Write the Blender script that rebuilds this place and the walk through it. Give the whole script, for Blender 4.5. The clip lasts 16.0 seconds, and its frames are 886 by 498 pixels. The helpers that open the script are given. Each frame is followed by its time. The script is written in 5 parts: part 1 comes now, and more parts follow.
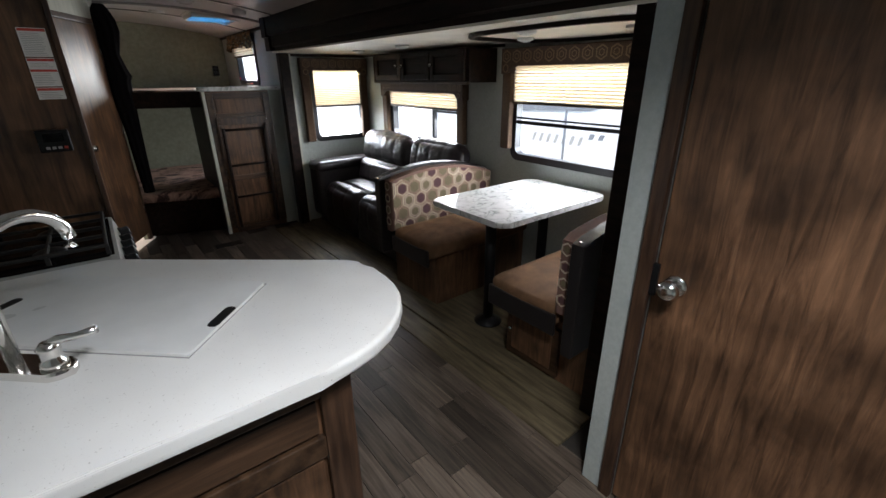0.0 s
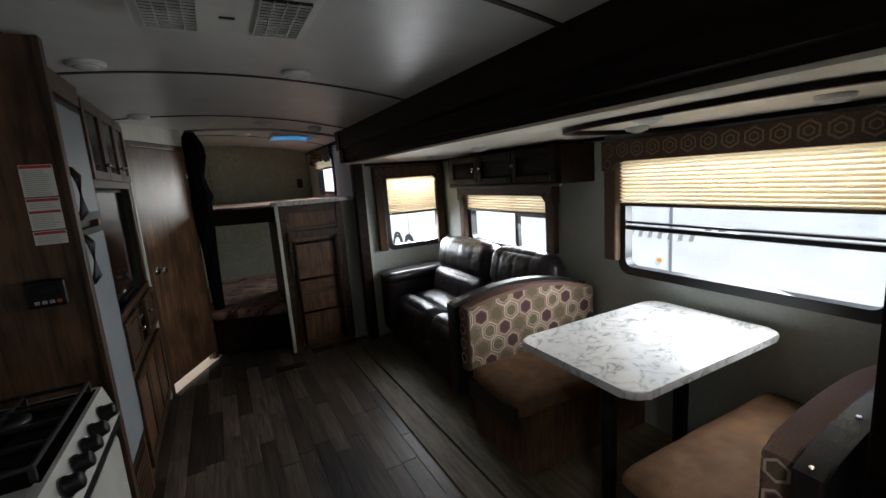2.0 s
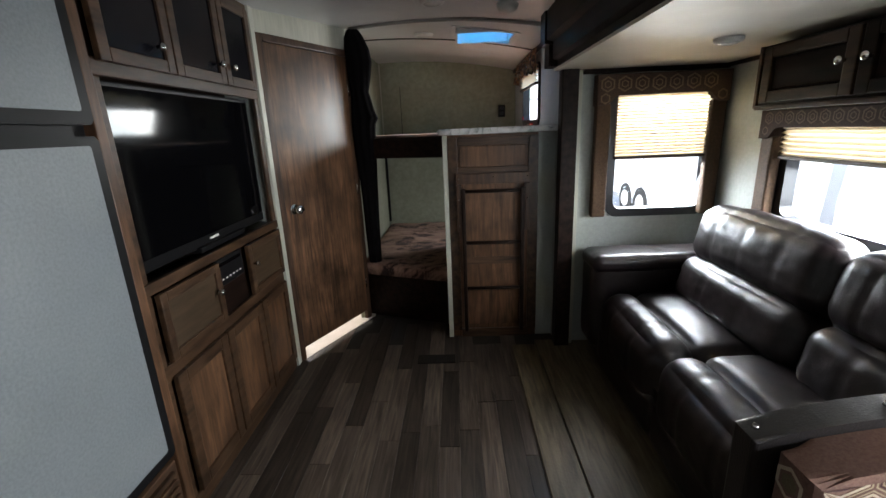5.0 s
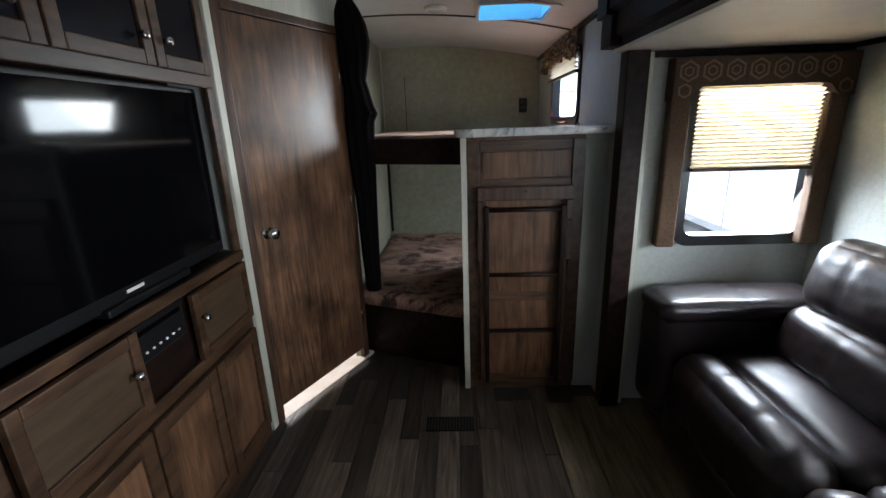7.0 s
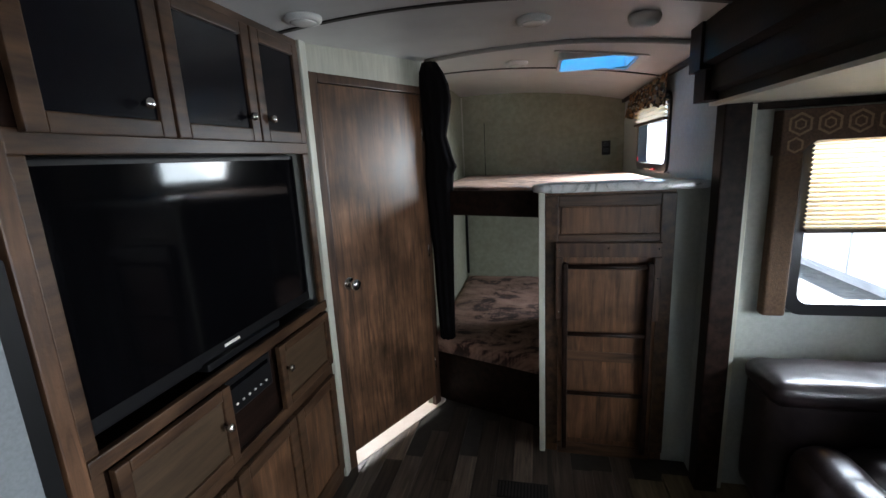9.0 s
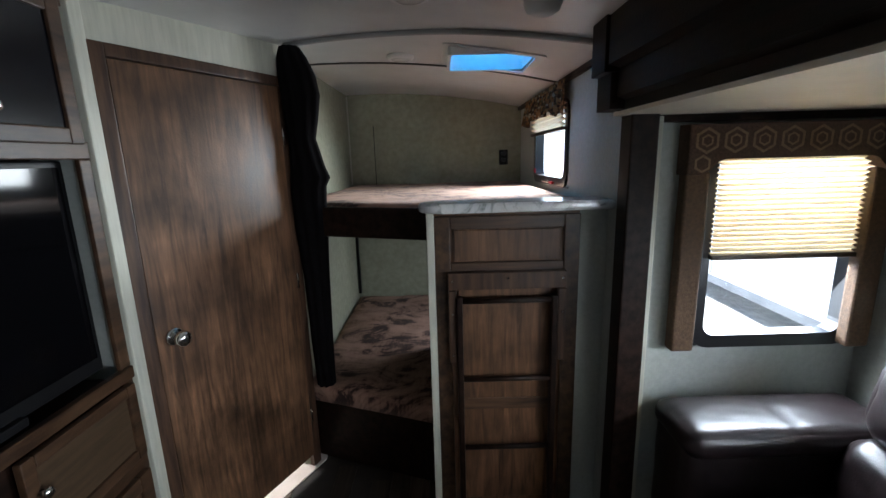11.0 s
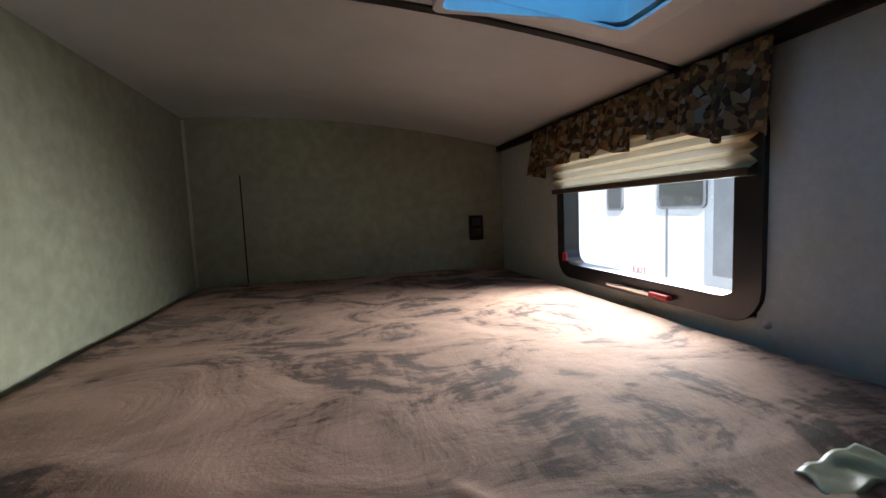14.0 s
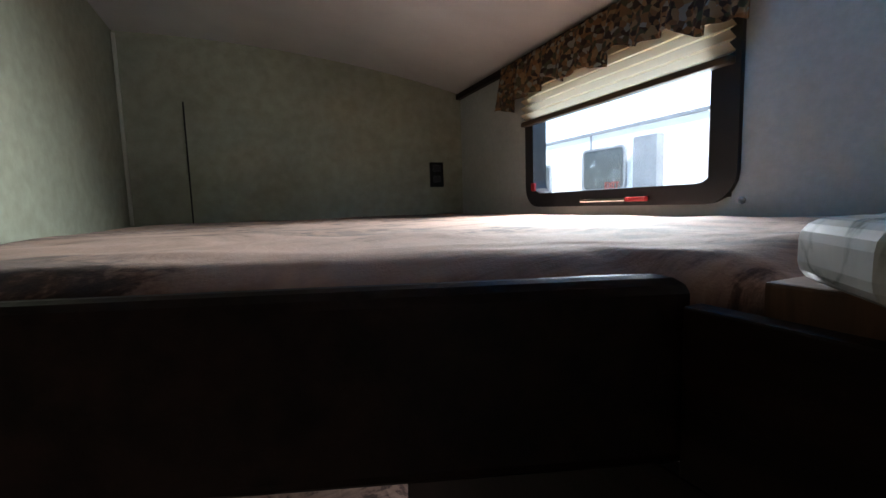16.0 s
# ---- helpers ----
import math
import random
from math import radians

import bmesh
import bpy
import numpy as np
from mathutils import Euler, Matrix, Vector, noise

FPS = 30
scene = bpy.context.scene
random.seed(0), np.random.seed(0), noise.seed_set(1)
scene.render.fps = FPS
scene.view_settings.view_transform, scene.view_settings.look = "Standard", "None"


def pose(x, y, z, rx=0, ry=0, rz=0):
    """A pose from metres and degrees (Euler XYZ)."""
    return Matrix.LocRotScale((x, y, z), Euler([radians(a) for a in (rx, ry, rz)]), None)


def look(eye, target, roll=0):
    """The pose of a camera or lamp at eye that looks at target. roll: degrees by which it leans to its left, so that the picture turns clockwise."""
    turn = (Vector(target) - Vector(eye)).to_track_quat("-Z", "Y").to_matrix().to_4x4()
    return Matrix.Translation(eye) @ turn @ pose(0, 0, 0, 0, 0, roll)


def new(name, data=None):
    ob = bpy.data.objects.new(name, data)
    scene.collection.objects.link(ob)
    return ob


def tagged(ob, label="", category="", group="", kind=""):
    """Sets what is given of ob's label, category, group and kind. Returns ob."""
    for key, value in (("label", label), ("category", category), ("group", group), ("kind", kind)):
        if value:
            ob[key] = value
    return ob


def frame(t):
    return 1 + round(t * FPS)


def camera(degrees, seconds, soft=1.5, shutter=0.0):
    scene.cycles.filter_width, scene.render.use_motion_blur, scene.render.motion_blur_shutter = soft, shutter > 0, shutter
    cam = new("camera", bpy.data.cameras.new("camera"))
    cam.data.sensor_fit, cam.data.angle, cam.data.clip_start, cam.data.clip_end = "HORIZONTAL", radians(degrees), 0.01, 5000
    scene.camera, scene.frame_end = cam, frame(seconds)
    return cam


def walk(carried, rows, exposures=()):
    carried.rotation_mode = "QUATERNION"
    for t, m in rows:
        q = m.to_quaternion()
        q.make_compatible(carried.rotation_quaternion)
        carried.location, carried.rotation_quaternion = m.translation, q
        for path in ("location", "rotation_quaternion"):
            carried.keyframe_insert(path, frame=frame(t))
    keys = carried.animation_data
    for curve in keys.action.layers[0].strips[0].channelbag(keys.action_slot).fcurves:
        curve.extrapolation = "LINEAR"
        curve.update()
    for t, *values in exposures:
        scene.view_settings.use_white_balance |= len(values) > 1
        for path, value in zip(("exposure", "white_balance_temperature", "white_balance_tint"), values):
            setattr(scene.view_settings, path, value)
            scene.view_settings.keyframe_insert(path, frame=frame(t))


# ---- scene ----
cam = camera(92.1, 16.0)
PATH = [
    (0, (0.612, -0.212, 1.453), (1.756, 1.247, 0.703), -0.4),
    (0.5, (0.655, -0.089, 1.509), (1.897, 1.388, 0.983), -1.5),
    (1, (0.668, 0.058, 1.545), (1.934, 1.552, 1.139), -2.8),
    (1.5, (0.778, 0.192, 1.527), (1.88, 1.817, 1.147), -4.4),
    (2, (0.98, 0.321, 1.506), (1.886, 2.072, 1.167), -4.1),
    (2.5, (1.145, 0.485, 1.432), (1.852, 2.324, 1.088), -2.8),
    (3, (1.271, 0.654, 1.389), (1.681, 2.568, 0.98), -3.8),
    (3.5, (1.399, 0.813, 1.386), (1.517, 2.756, 0.928), -3.0),
    (4, (1.486, 1.037, 1.38), (1.451, 2.973, 0.881), -1.6),
    (4.2, (1.518, 1.146, 1.365), (1.465, 3.08, 0.859), -2.2),
    (6.5, (1.419, 2.184, 1.398), (1.324, 4.098, 0.824), -2.1),
    (7, (1.407, 2.22, 1.409), (1.325, 4.137, 0.844), -2.0),
    (7.5, (1.394, 2.242, 1.447), (1.225, 4.167, 0.931), -2.6),
    (8, (1.394, 2.255, 1.503), (1.003, 4.169, 1.074), -3.5),
    (8.2, (1.396, 2.254, 1.522), (0.928, 4.152, 1.103), -3.7),
    (10.3, (1.432, 2.32, 1.513), (1.247, 4.269, 1.104), -1.4),
    (10.5, (1.436, 2.411, 1.516), (1.323, 4.365, 1.105), -1.7),
    (11, (1.479, 2.675, 1.542), (1.477, 4.631, 1.125), -1.6),
    (11.5, (1.477, 2.976, 1.541), (1.547, 4.933, 1.135), -1.8),
    (12, (1.452, 3.281, 1.557), (1.589, 5.24, 1.176), -2.5),
    (12.5, (1.477, 3.576, 1.57), (1.659, 5.534, 1.205), -2.9),
    (13, (1.505, 3.847, 1.58), (1.703, 5.81, 1.253), -2.3),
    (13.5, (1.491, 4.069, 1.599), (1.765, 6.031, 1.324), -2.1),
    (14, (1.341, 4.202, 1.62), (1.81, 6.138, 1.442), -2.4),
    (14.5, (1.348, 4.294, 1.584), (1.856, 6.224, 1.45), -2.8),
    (15, (1.294, 4.307, 1.521), (1.913, 6.204, 1.385), -2.6),
    (15.5, (1.206, 4.274, 1.461), (1.938, 6.126, 1.287), -2.1),
    (16, (1.175, 4.249, 1.39), (1.971, 6.072, 1.187), -1.7),
]
walk(cam, [(t, look(eye, target, roll)) for t, eye, target, roll in PATH], [(0, 1.5, 6450, 12), (0.5, 1.3, 6500, 11), (1, 1.3, 6500, 10), (2, 1.0, 6550, 10), (2.5, 0.95, 6600, 11), (3, 0.9, 6550, 10), (3.5, 1.2, 6550, 10), (4, 1.9, 6600, 10), (6.5, 1.95, 6150, 10), (8, 2.05, 6100, 10), (11, 1.95, 6000, 9), (12, 1.55, 6050, 8), (12.5, 1.95, 6150, 8), (13, 2.1, 6150, 9), (13.5, 1.6, 6400, 10), (14, 1.25, 6600, 10), (14.5, 1.2, 6600, 10), (15.5, 1.32, 6350, 9), (16, 1.75, 6050, 8)])

# ---- light ----
world = bpy.data.worlds.new("sky")
scene.world = world
world.use_nodes = True
wn = world.node_tree.nodes
sky = wn.new("ShaderNodeTexSky")
sky.sky_type = "NISHITA"
sky.sun_disc = False
sky.sun_elevation, sky.sun_rotation = radians(50), radians(70)
wn["Background"].inputs["Strength"].default_value = 0.15
world.node_tree.links.new(sky.outputs[0], wn["Background"].inputs["Color"])
sun = new("sun", bpy.data.lights.new("sun", "SUN"))
sun.data.energy, sun.data.angle, sun.data.color = 5.0, radians(0.5), (1.0, 0.95, 0.88)
sun.matrix_world = look((0, 0, 0), (0.3, 0.62, -0.85))


def window_light(name, m, sx, sy, watts, col=(0.94, 0.97, 1.0), spread=150):
    """Sky light that comes in at an opening."""
    la = new(name, bpy.data.lights.new(name, "AREA"))
    la.data.shape, la.data.size, la.data.size_y = "RECTANGLE", sx, sy
    la.data.energy, la.data.color = watts, col
    la.data.spread = radians(spread)
    la.matrix_world = m
    return la


window_light("sky_light_dinette", look((3.07, 1.41, 1.08), (2.0, 2.1, 0.5)), 1.06, 0.34, 6, spread=130)
window_light("sky_light_sofa", look((3.07, 3.09, 1.05), (2.2, 3.2, 0.25)), 1.0, 0.24, 9, spread=135)
window_light("sky_light_end", look((2.66, 4.22, 1.01), (2.56, 3.2, 0.4)), 0.5, 0.3, 4, spread=135)
# sky high above the drawn shades
window_light("sky_light_dinette_shade", look((3.17, 1.41, 1.60), (2.96, 1.41, 1.42)), 1.04, 0.12, 2.8)
window_light("sky_light_sofa_shade", look((3.17, 3.09, 1.44), (2.96, 3.09, 1.30)), 0.98, 0.12, 1.7)
window_light("sky_light_end_shade", look((2.66, 4.32, 1.60), (2.66, 4.11, 1.38)), 0.48, 0.12, 2.6)
window_light("sky_light_bunk", look((2.17, 5.2, 1.54), (1.15, 4.75, 0.95)), 0.62, 0.22, 4.0, (0.95, 0.98, 0.97), 106)
window_light("sky_light_lower_bunk", look((2.17, 5.25, 0.82), (1.1, 5.25, 0.35)), 0.6, 0.3, 1.2)
window_light("sky_light_vent", look((0.93, -0.36, 2.06), (0.95, -0.1, 0.0)), 0.34, 0.34, 7.5, spread=115)
window_light("sky_light_bath", look((-0.08, 4.9, 1.0), (0.6, 4.3, 0.0)), 0.5, 0.5, 6.0, (1.0, 0.93, 0.88))

# ---- materials ----


def mat(name, col, rough=0.5, metal=0.0, var=0.0, scale=(20, 20, 20), col2=None, bump=0.0, bscale=200.0, spec=0.5, rand=0.0, lo=0.35, hi=0.65, dist=0.0, big=None):
    """A surface with grain at two scales; col and col2 are mixed by stretched noise."""
    m = bpy.data.materials.new(name)
    m.use_nodes = True
    nt = m.node_tree
    n, l = nt.nodes, nt.links
    b = n["Principled BSDF"]
    b.inputs["Roughness"].default_value, b.inputs["Metallic"].default_value = rough, metal
    b.inputs["Specular IOR Level"].default_value = spec
    b.inputs["Base Color"].default_value = (*col, 1)
    tc = n.new("ShaderNodeTexCoord")
    if col2:
        mp = n.new("ShaderNodeMapping")
        mp.inputs["Scale"].default_value = scale
        l.new(tc.outputs["Object"], mp.inputs["Vector"])
        src = mp.outputs[0]
        if rand:
            oi = n.new("ShaderNodeObjectInfo")
            ad = n.new("ShaderNodeVectorMath")
            ad.operation = "MULTIPLY_ADD"
            l.new(oi.outputs["Random"], ad.inputs[0])
            ad.inputs[1].default_value = (37, 53, 71)
            l.new(src, ad.inputs[2])
            src = ad.outputs[0]
        nz = n.new("ShaderNodeTexNoise")
        nz.inputs["Scale"].default_value = 1.0
        nz.inputs["Detail"].default_value = 6
        nz.inputs["Roughness"].default_value = 0.6
        nz.inputs["Distortion"].default_value = dist
        l.new(src, nz.inputs["Vector"])
        mr = n.new("ShaderNodeMapRange")
        mr.inputs["From Min"].default_value, mr.inputs["From Max"].default_value = lo, hi
        l.new(nz.outputs["Fac"], mr.inputs["Value"])
        mx = n.new("ShaderNodeMix")
        mx.data_type = "RGBA"
        mx.inputs["A"].default_value, mx.inputs["B"].default_value = (*col, 1), (*col2, 1)
        l.new(mr.outputs[0], mx.inputs["Factor"])
        out = mx.outputs["Result"]
        # broad tone changes
        nb = n.new("ShaderNodeTexNoise")
        nb.inputs["Scale"].default_value = big or 3.0
        nb.inputs["Detail"].default_value = 3
        l.new(tc.outputs["Object"], nb.inputs["Vector"])
        hs = n.new("ShaderNodeHueSaturation")
        mb = n.new("ShaderNodeMapRange")
        mb.inputs["To Min"].default_value, mb.inputs["To Max"].default_value = 1 - max(var, 0.08), 1 + max(var, 0.08)
        mb.inputs["From Min"].default_value, mb.inputs["From Max"].default_value = 0.3, 0.7
        l.new(nb.outputs["Fac"], mb.inputs["Value"])
        val = mb.outputs[0]
        if rand:
            mo = n.new("ShaderNodeMapRange")
            mo.inputs["To Min"].default_value, mo.inputs["To Max"].default_value = 1 - rand, 1 + rand
            l.new(oi.outputs["Random"], mo.inputs["Value"])
            mm = n.new("ShaderNodeMath")
            mm.operation = "MULTIPLY"
            l.new(val, mm.inputs[0])
            l.new(mo.outputs[0], mm.inputs[1])
            val = mm.outputs[0]
        l.new(val, hs.inputs["Value"])
        l.new(out, hs.inputs["Color"])
        l.new(hs.outputs[0], b.inputs["Base Color"])
        # gloss follows the grain a little
        mg = n.new("ShaderNodeMapRange")
        mg.inputs["To Min"].default_value, mg.inputs["To Max"].default_value = max(rough - 0.07, 0.03), min(rough + 0.07, 1)
        l.new(nb.outputs["Fac"], mg.inputs["Value"])
        l.new(mg.outputs[0], b.inputs["Roughness"])
    if bump:
        nq = n.new("ShaderNodeTexNoise")
        nq.inputs["Scale"].default_value = bscale
        nq.inputs["Detail"].default_value = 3
        l.new(tc.outputs["Object"], nq.inputs["Vector"])
        bp = n.new("ShaderNodeBump")
        bp.inputs["Strength"].default_value = bump
        bp.inputs["Distance"].default_value = 0.004
        l.new(nq.outputs["Fac"], bp.inputs["Height"])
        l.new(bp.outputs[0], b.inputs["Normal"])
    return m


WOOD = mat("walnut_vinyl", (0.026, 0.012, 0.006), 0.42, col2=(0.172, 0.088, 0.045), scale=(38, 38, 3.4), var=0.5, bump=0.12, bscale=120, lo=0.27, hi=0.74, dist=0.7, big=5.5, spec=0.4)
WOOD_H = mat("walnut_vinyl_across", (0.025, 0.013, 0.007), 0.42, col2=(0.105, 0.056, 0.031), scale=(3, 3, 40), var=0.3, bump=0.12, bscale=120, lo=0.33, hi=0.72, dist=0.8, spec=0.4)
# dark beams and posts; near-black, also stands in for shade at bunk and overhead doors
WOOD_D = mat("dark_stained_and_shaded_wood", (0.006, 0.0035, 0.0025), 0.45, col2=(0.020, 0.010, 0.007), scale=(30, 3, 30), var=0.2, bump=0.1, bscale=120, spec=0.14)
TRIM = mat("brown_trim_wood", (0.028, 0.014, 0.008), 0.4, col2=(0.085, 0.045, 0.026), scale=(50, 50, 4), var=0.2, spec=0.4)
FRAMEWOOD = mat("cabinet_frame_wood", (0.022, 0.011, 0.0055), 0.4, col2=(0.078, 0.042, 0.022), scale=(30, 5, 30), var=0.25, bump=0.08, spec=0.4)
TANPANEL = mat("tan_wood_panel", (0.040, 0.024, 0.012), 0.5, col2=(0.066, 0.041, 0.022), scale=(30, 6, 60), var=0.15, spec=0.4)
FLOORW = mat("vinyl_plank", (0.026, 0.019, 0.014), 0.4, col2=(0.135, 0.103, 0.078), scale=(55, 3, 10), var=0.2, rand=0.6, bump=0.12, bscale=90, lo=0.3, hi=0.75, dist=0.8, spec=0.4)
JOINT = mat("dark_floor_base", (0.02, 0.017, 0.014), 0.7, col2=(0.03, 0.025, 0.02))
FLAP = mat("slide_floor_vinyl", (0.055, 0.042, 0.022), 0.6, col2=(0.15, 0.115, 0.065), scale=(40, 4, 10), var=0.2, bump=0.2, bscale=80, dist=0.5)
WALL = mat("grey_wallboard", (0.375, 0.40, 0.37), 0.75, col2=(0.425, 0.45, 0.42), scale=(60, 60, 60), var=0.06, bump=0.08, bscale=220)
BUNKWALL = mat("beige_wallboard", (0.255, 0.262, 0.19), 0.7, col2=(0.32, 0.328, 0.245), scale=(25, 25, 25), var=0.10, bump=0.15, bscale=160)
CEIL = mat("white_ceiling_vinyl", (0.56, 0.56, 0.55), 0.36, col2=(0.60, 0.60, 0.59), scale=(8, 8, 8), var=0.03, bump=0.05, bscale=60)
CREAM = mat("cream_slide_ceiling", (0.76, 0.71, 0.60), 0.5, col2=(0.80, 0.75, 0.64), scale=(8, 8, 8), var=0.03, bump=0.05)
SEAM = mat("black_seam_strip", (0.015, 0.013, 0.012), 0.5)
PLASTIC = mat("white_plastic", (0.62, 0.62, 0.60), 0.45, col2=(0.68, 0.68, 0.66), scale=(15, 15, 15), var=0.03)
BLACK = mat("black_plastic", (0.007, 0.007, 0.0075), 0.4, spec=0.22)
RUBBER = mat("black_window_frame", (0.012, 0.012, 0.014), 0.3, bump=0.05)
CHROME = mat("satin_nickel", (0.75, 0.73, 0.70), 0.16, 1.0)
COUNTER = mat("speckled_white_counter", (0.30, 0.27, 0.24), 0.32, col2=(0.74, 0.73, 0.70), scale=(220, 220, 220), lo=0.27, hi=0.36, var=0.03)
SINKCOVER = mat("white_sink_cover", (0.70, 0.70, 0.68), 0.3, col2=(0.75, 0.75, 0.73), scale=(10, 10, 10), var=0.03)
LEATHER = mat("black_brown_leather", (0.006, 0.004, 0.0045), 0.36, col2=(0.018, 0.011, 0.012), scale=(30, 30, 30), var=0.2, bump=0.14, bscale=190, spec=0.6)
SUEDE = mat("tan_suede", (0.125, 0.062, 0.027), 0.85, col2=(0.19, 0.10, 0.047), scale=(12, 12, 12), var=0.2, bump=0.3, bscale=300)
VINYLBLACK = mat("black_vinyl", (0.016, 0.014, 0.014), 0.3, bump=0.2, bscale=250)
CLOTH = mat("black_curtain_cloth", (0.003, 0.0026, 0.003), 1.0, col2=(0.005, 0.004, 0.0045), scale=(60, 60, 10), bump=0.3, spec=0.1)
FRIDGE = mat("grey_fridge_panel", (0.17, 0.19, 0.20), 0.4, col2=(0.21, 0.23, 0.245), scale=(120, 120, 120), var=0.05, bump=0.08, bscale=300)
SCREEN = mat("dark_glass_screen", (0.002, 0.002, 0.0025), 0.07, spec=0.16)
DARKGLASS = mat("smoked_cabinet_glass", (0.005, 0.005, 0.007), 0.2, spec=0.2)
ENAMEL = mat("white_enamel", (0.36, 0.36, 0.335), 0.3, col2=(0.42, 0.42, 0.395), scale=(6, 6, 6), var=0.04)
IRON = mat("black_iron", (0.012, 0.012, 0.012), 0.45, bump=0.2)
PAPER = mat("label_paper", (0.72, 0.70, 0.66), 0.7)
REDINK = mat("red_ink", (0.5, 0.06, 0.04), 0.7)
GREYINK = mat("grey_ink", (0.35, 0.34, 0.33), 0.7)
POST = mat("pale_corner_trim", (0.42, 0.42, 0.35), 0.5, col2=(0.5, 0.5, 0.42), scale=(60, 60, 6), var=0.08)
RED = mat("red_plastic", (0.6, 0.03, 0.04), 0.4)
GRAVEL = mat("pale_gravel", (0.36, 0.35, 0.33), 0.9, col2=(0.55, 0.54, 0.51), scale=(9, 9, 9), var=0.1, bump=0.5, bscale=40)
RVWHITE = mat("white_trailer_skin", (0.75, 0.76, 0.77), 0.35, col2=(0.8, 0.8, 0.81), scale=(2, 2, 2), var=0.04)
RVGREY = mat("grey_trailer_stripe", (0.16, 0.17, 0.19), 0.4, col2=(0.22, 0.23, 0.25), scale=(2, 2, 2))
RVGLASS = mat("dark_trailer_window", (0.05, 0.055, 0.06), 0.08)
TYRE = mat("tyre_rubber", (0.02, 0.02, 0.02), 0.8)
BATHFLOOR = mat("pale_bath_floor", (0.62, 0.54, 0.47), 0.5, col2=(0.7, 0.62, 0.55), scale=(10, 10, 10))
LENSGLASS = mat("lamp_lens", (0.7, 0.7, 0.68), 0.25)


def nodes_of(name):
    m = bpy.data.materials.new(name)
    m.use_nodes = True
    return m, m.node_tree.nodes, m.node_tree.links, m.node_tree.nodes["Principled BSDF"]


def glass(name, tint):
    m, n, l, b = nodes_of(name)
    tr, gl, mx = n.new("ShaderNodeBsdfTransparent"), n.new("ShaderNodeBsdfGlossy"), n.new("ShaderNodeMixShader")
    tr.inputs[0].default_value = (*tint, 1)
    gl.inputs["Roughness"].default_value = 0.03
    mx.inputs[0].default_value = 0.06
    l.new(tr.outputs[0], mx.inputs[1])
    l.new(gl.outputs[0], mx.inputs[2])
    l.new(mx.outputs[0], n["Material Output"].inputs[0])
    return m


GLASS = glass("window_pane", (0.92, 0.95, 0.97))


def translucent(name, col, part):
    m, n, l, b = nodes_of(name)
    b.inputs["Base Color"].default_value = (*col, 1)
    b.inputs["Roughness"].default_value = 0.8
    tr, mx = n.new("ShaderNodeBsdfTranslucent"), n.new("ShaderNodeMixShader")
    tr.inputs[0].default_value = (*col, 1)
    mx.inputs[0].default_value = part
    l.new(b.outputs[0], mx.inputs[1])
    l.new(tr.outputs[0], mx.inputs[2])
    l.new(mx.outputs[0], n["Material Output"].inputs[0])
    return m


BLIND = translucent("cream_pleated_shade", (0.94, 0.80, 0.57), 0.85)
DOME = translucent("blue_tinted_dome", (0.22, 0.60, 0.88), 0.9)


def marble():
    m, n, l, b = nodes_of("white_marble_laminate")
    b.inputs["Roughness"].default_value = 0.16
    tc = n.new("ShaderNodeTexCoord")
    def noise_at(s, d, w):
        z = n.new("ShaderNodeTexNoise")
        z.inputs["Scale"].default_value, z.inputs["Detail"].default_value, z.inputs["Distortion"].default_value = s, d, w
        l.new(tc.outputs["Object"], z.inputs["Vector"])
        return z
    a, c = noise_at(7, 8, 1.6), noise_at(22, 6, 1.0)
    r = n.new("ShaderNodeValToRGB")
    e = r.color_ramp.elements
    e[0].position, e[0].color = 0.38, (0.70, 0.70, 0.69, 1)
    e[1].position, e[1].color = 0.62, (0.66, 0.67, 0.66, 1)
    for p, col in ((0.47, (0.55, 0.56, 0.55, 1)), (0.50, (0.25, 0.27, 0.25, 1)), (0.53, (0.6, 0.6, 0.58, 1))):
        x = e.new(p)
        x.color = col
    l.new(a.outputs["Fac"], r.inputs[0])
    mx = n.new("ShaderNodeMix")
    mx.data_type = "RGBA"
    mr = n.new("ShaderNodeMapRange")
    mr.inputs["From Min"].default_value, mr.inputs["From Max"].default_value = 0.42, 0.62
    mr.inputs["To Max"].default_value = 0.85
    l.new(c.outputs["Fac"], mr.inputs["Value"])
    l.new(mr.outputs[0], mx.inputs["Factor"])
    l.new(r.outputs[0], mx.inputs["A"])
    mx.inputs["B"].default_value = (0.72, 0.72, 0.71, 1)
    l.new(mx.outputs["Result"], b.inputs["Base Color"])
    return m


MARBLE = marble()


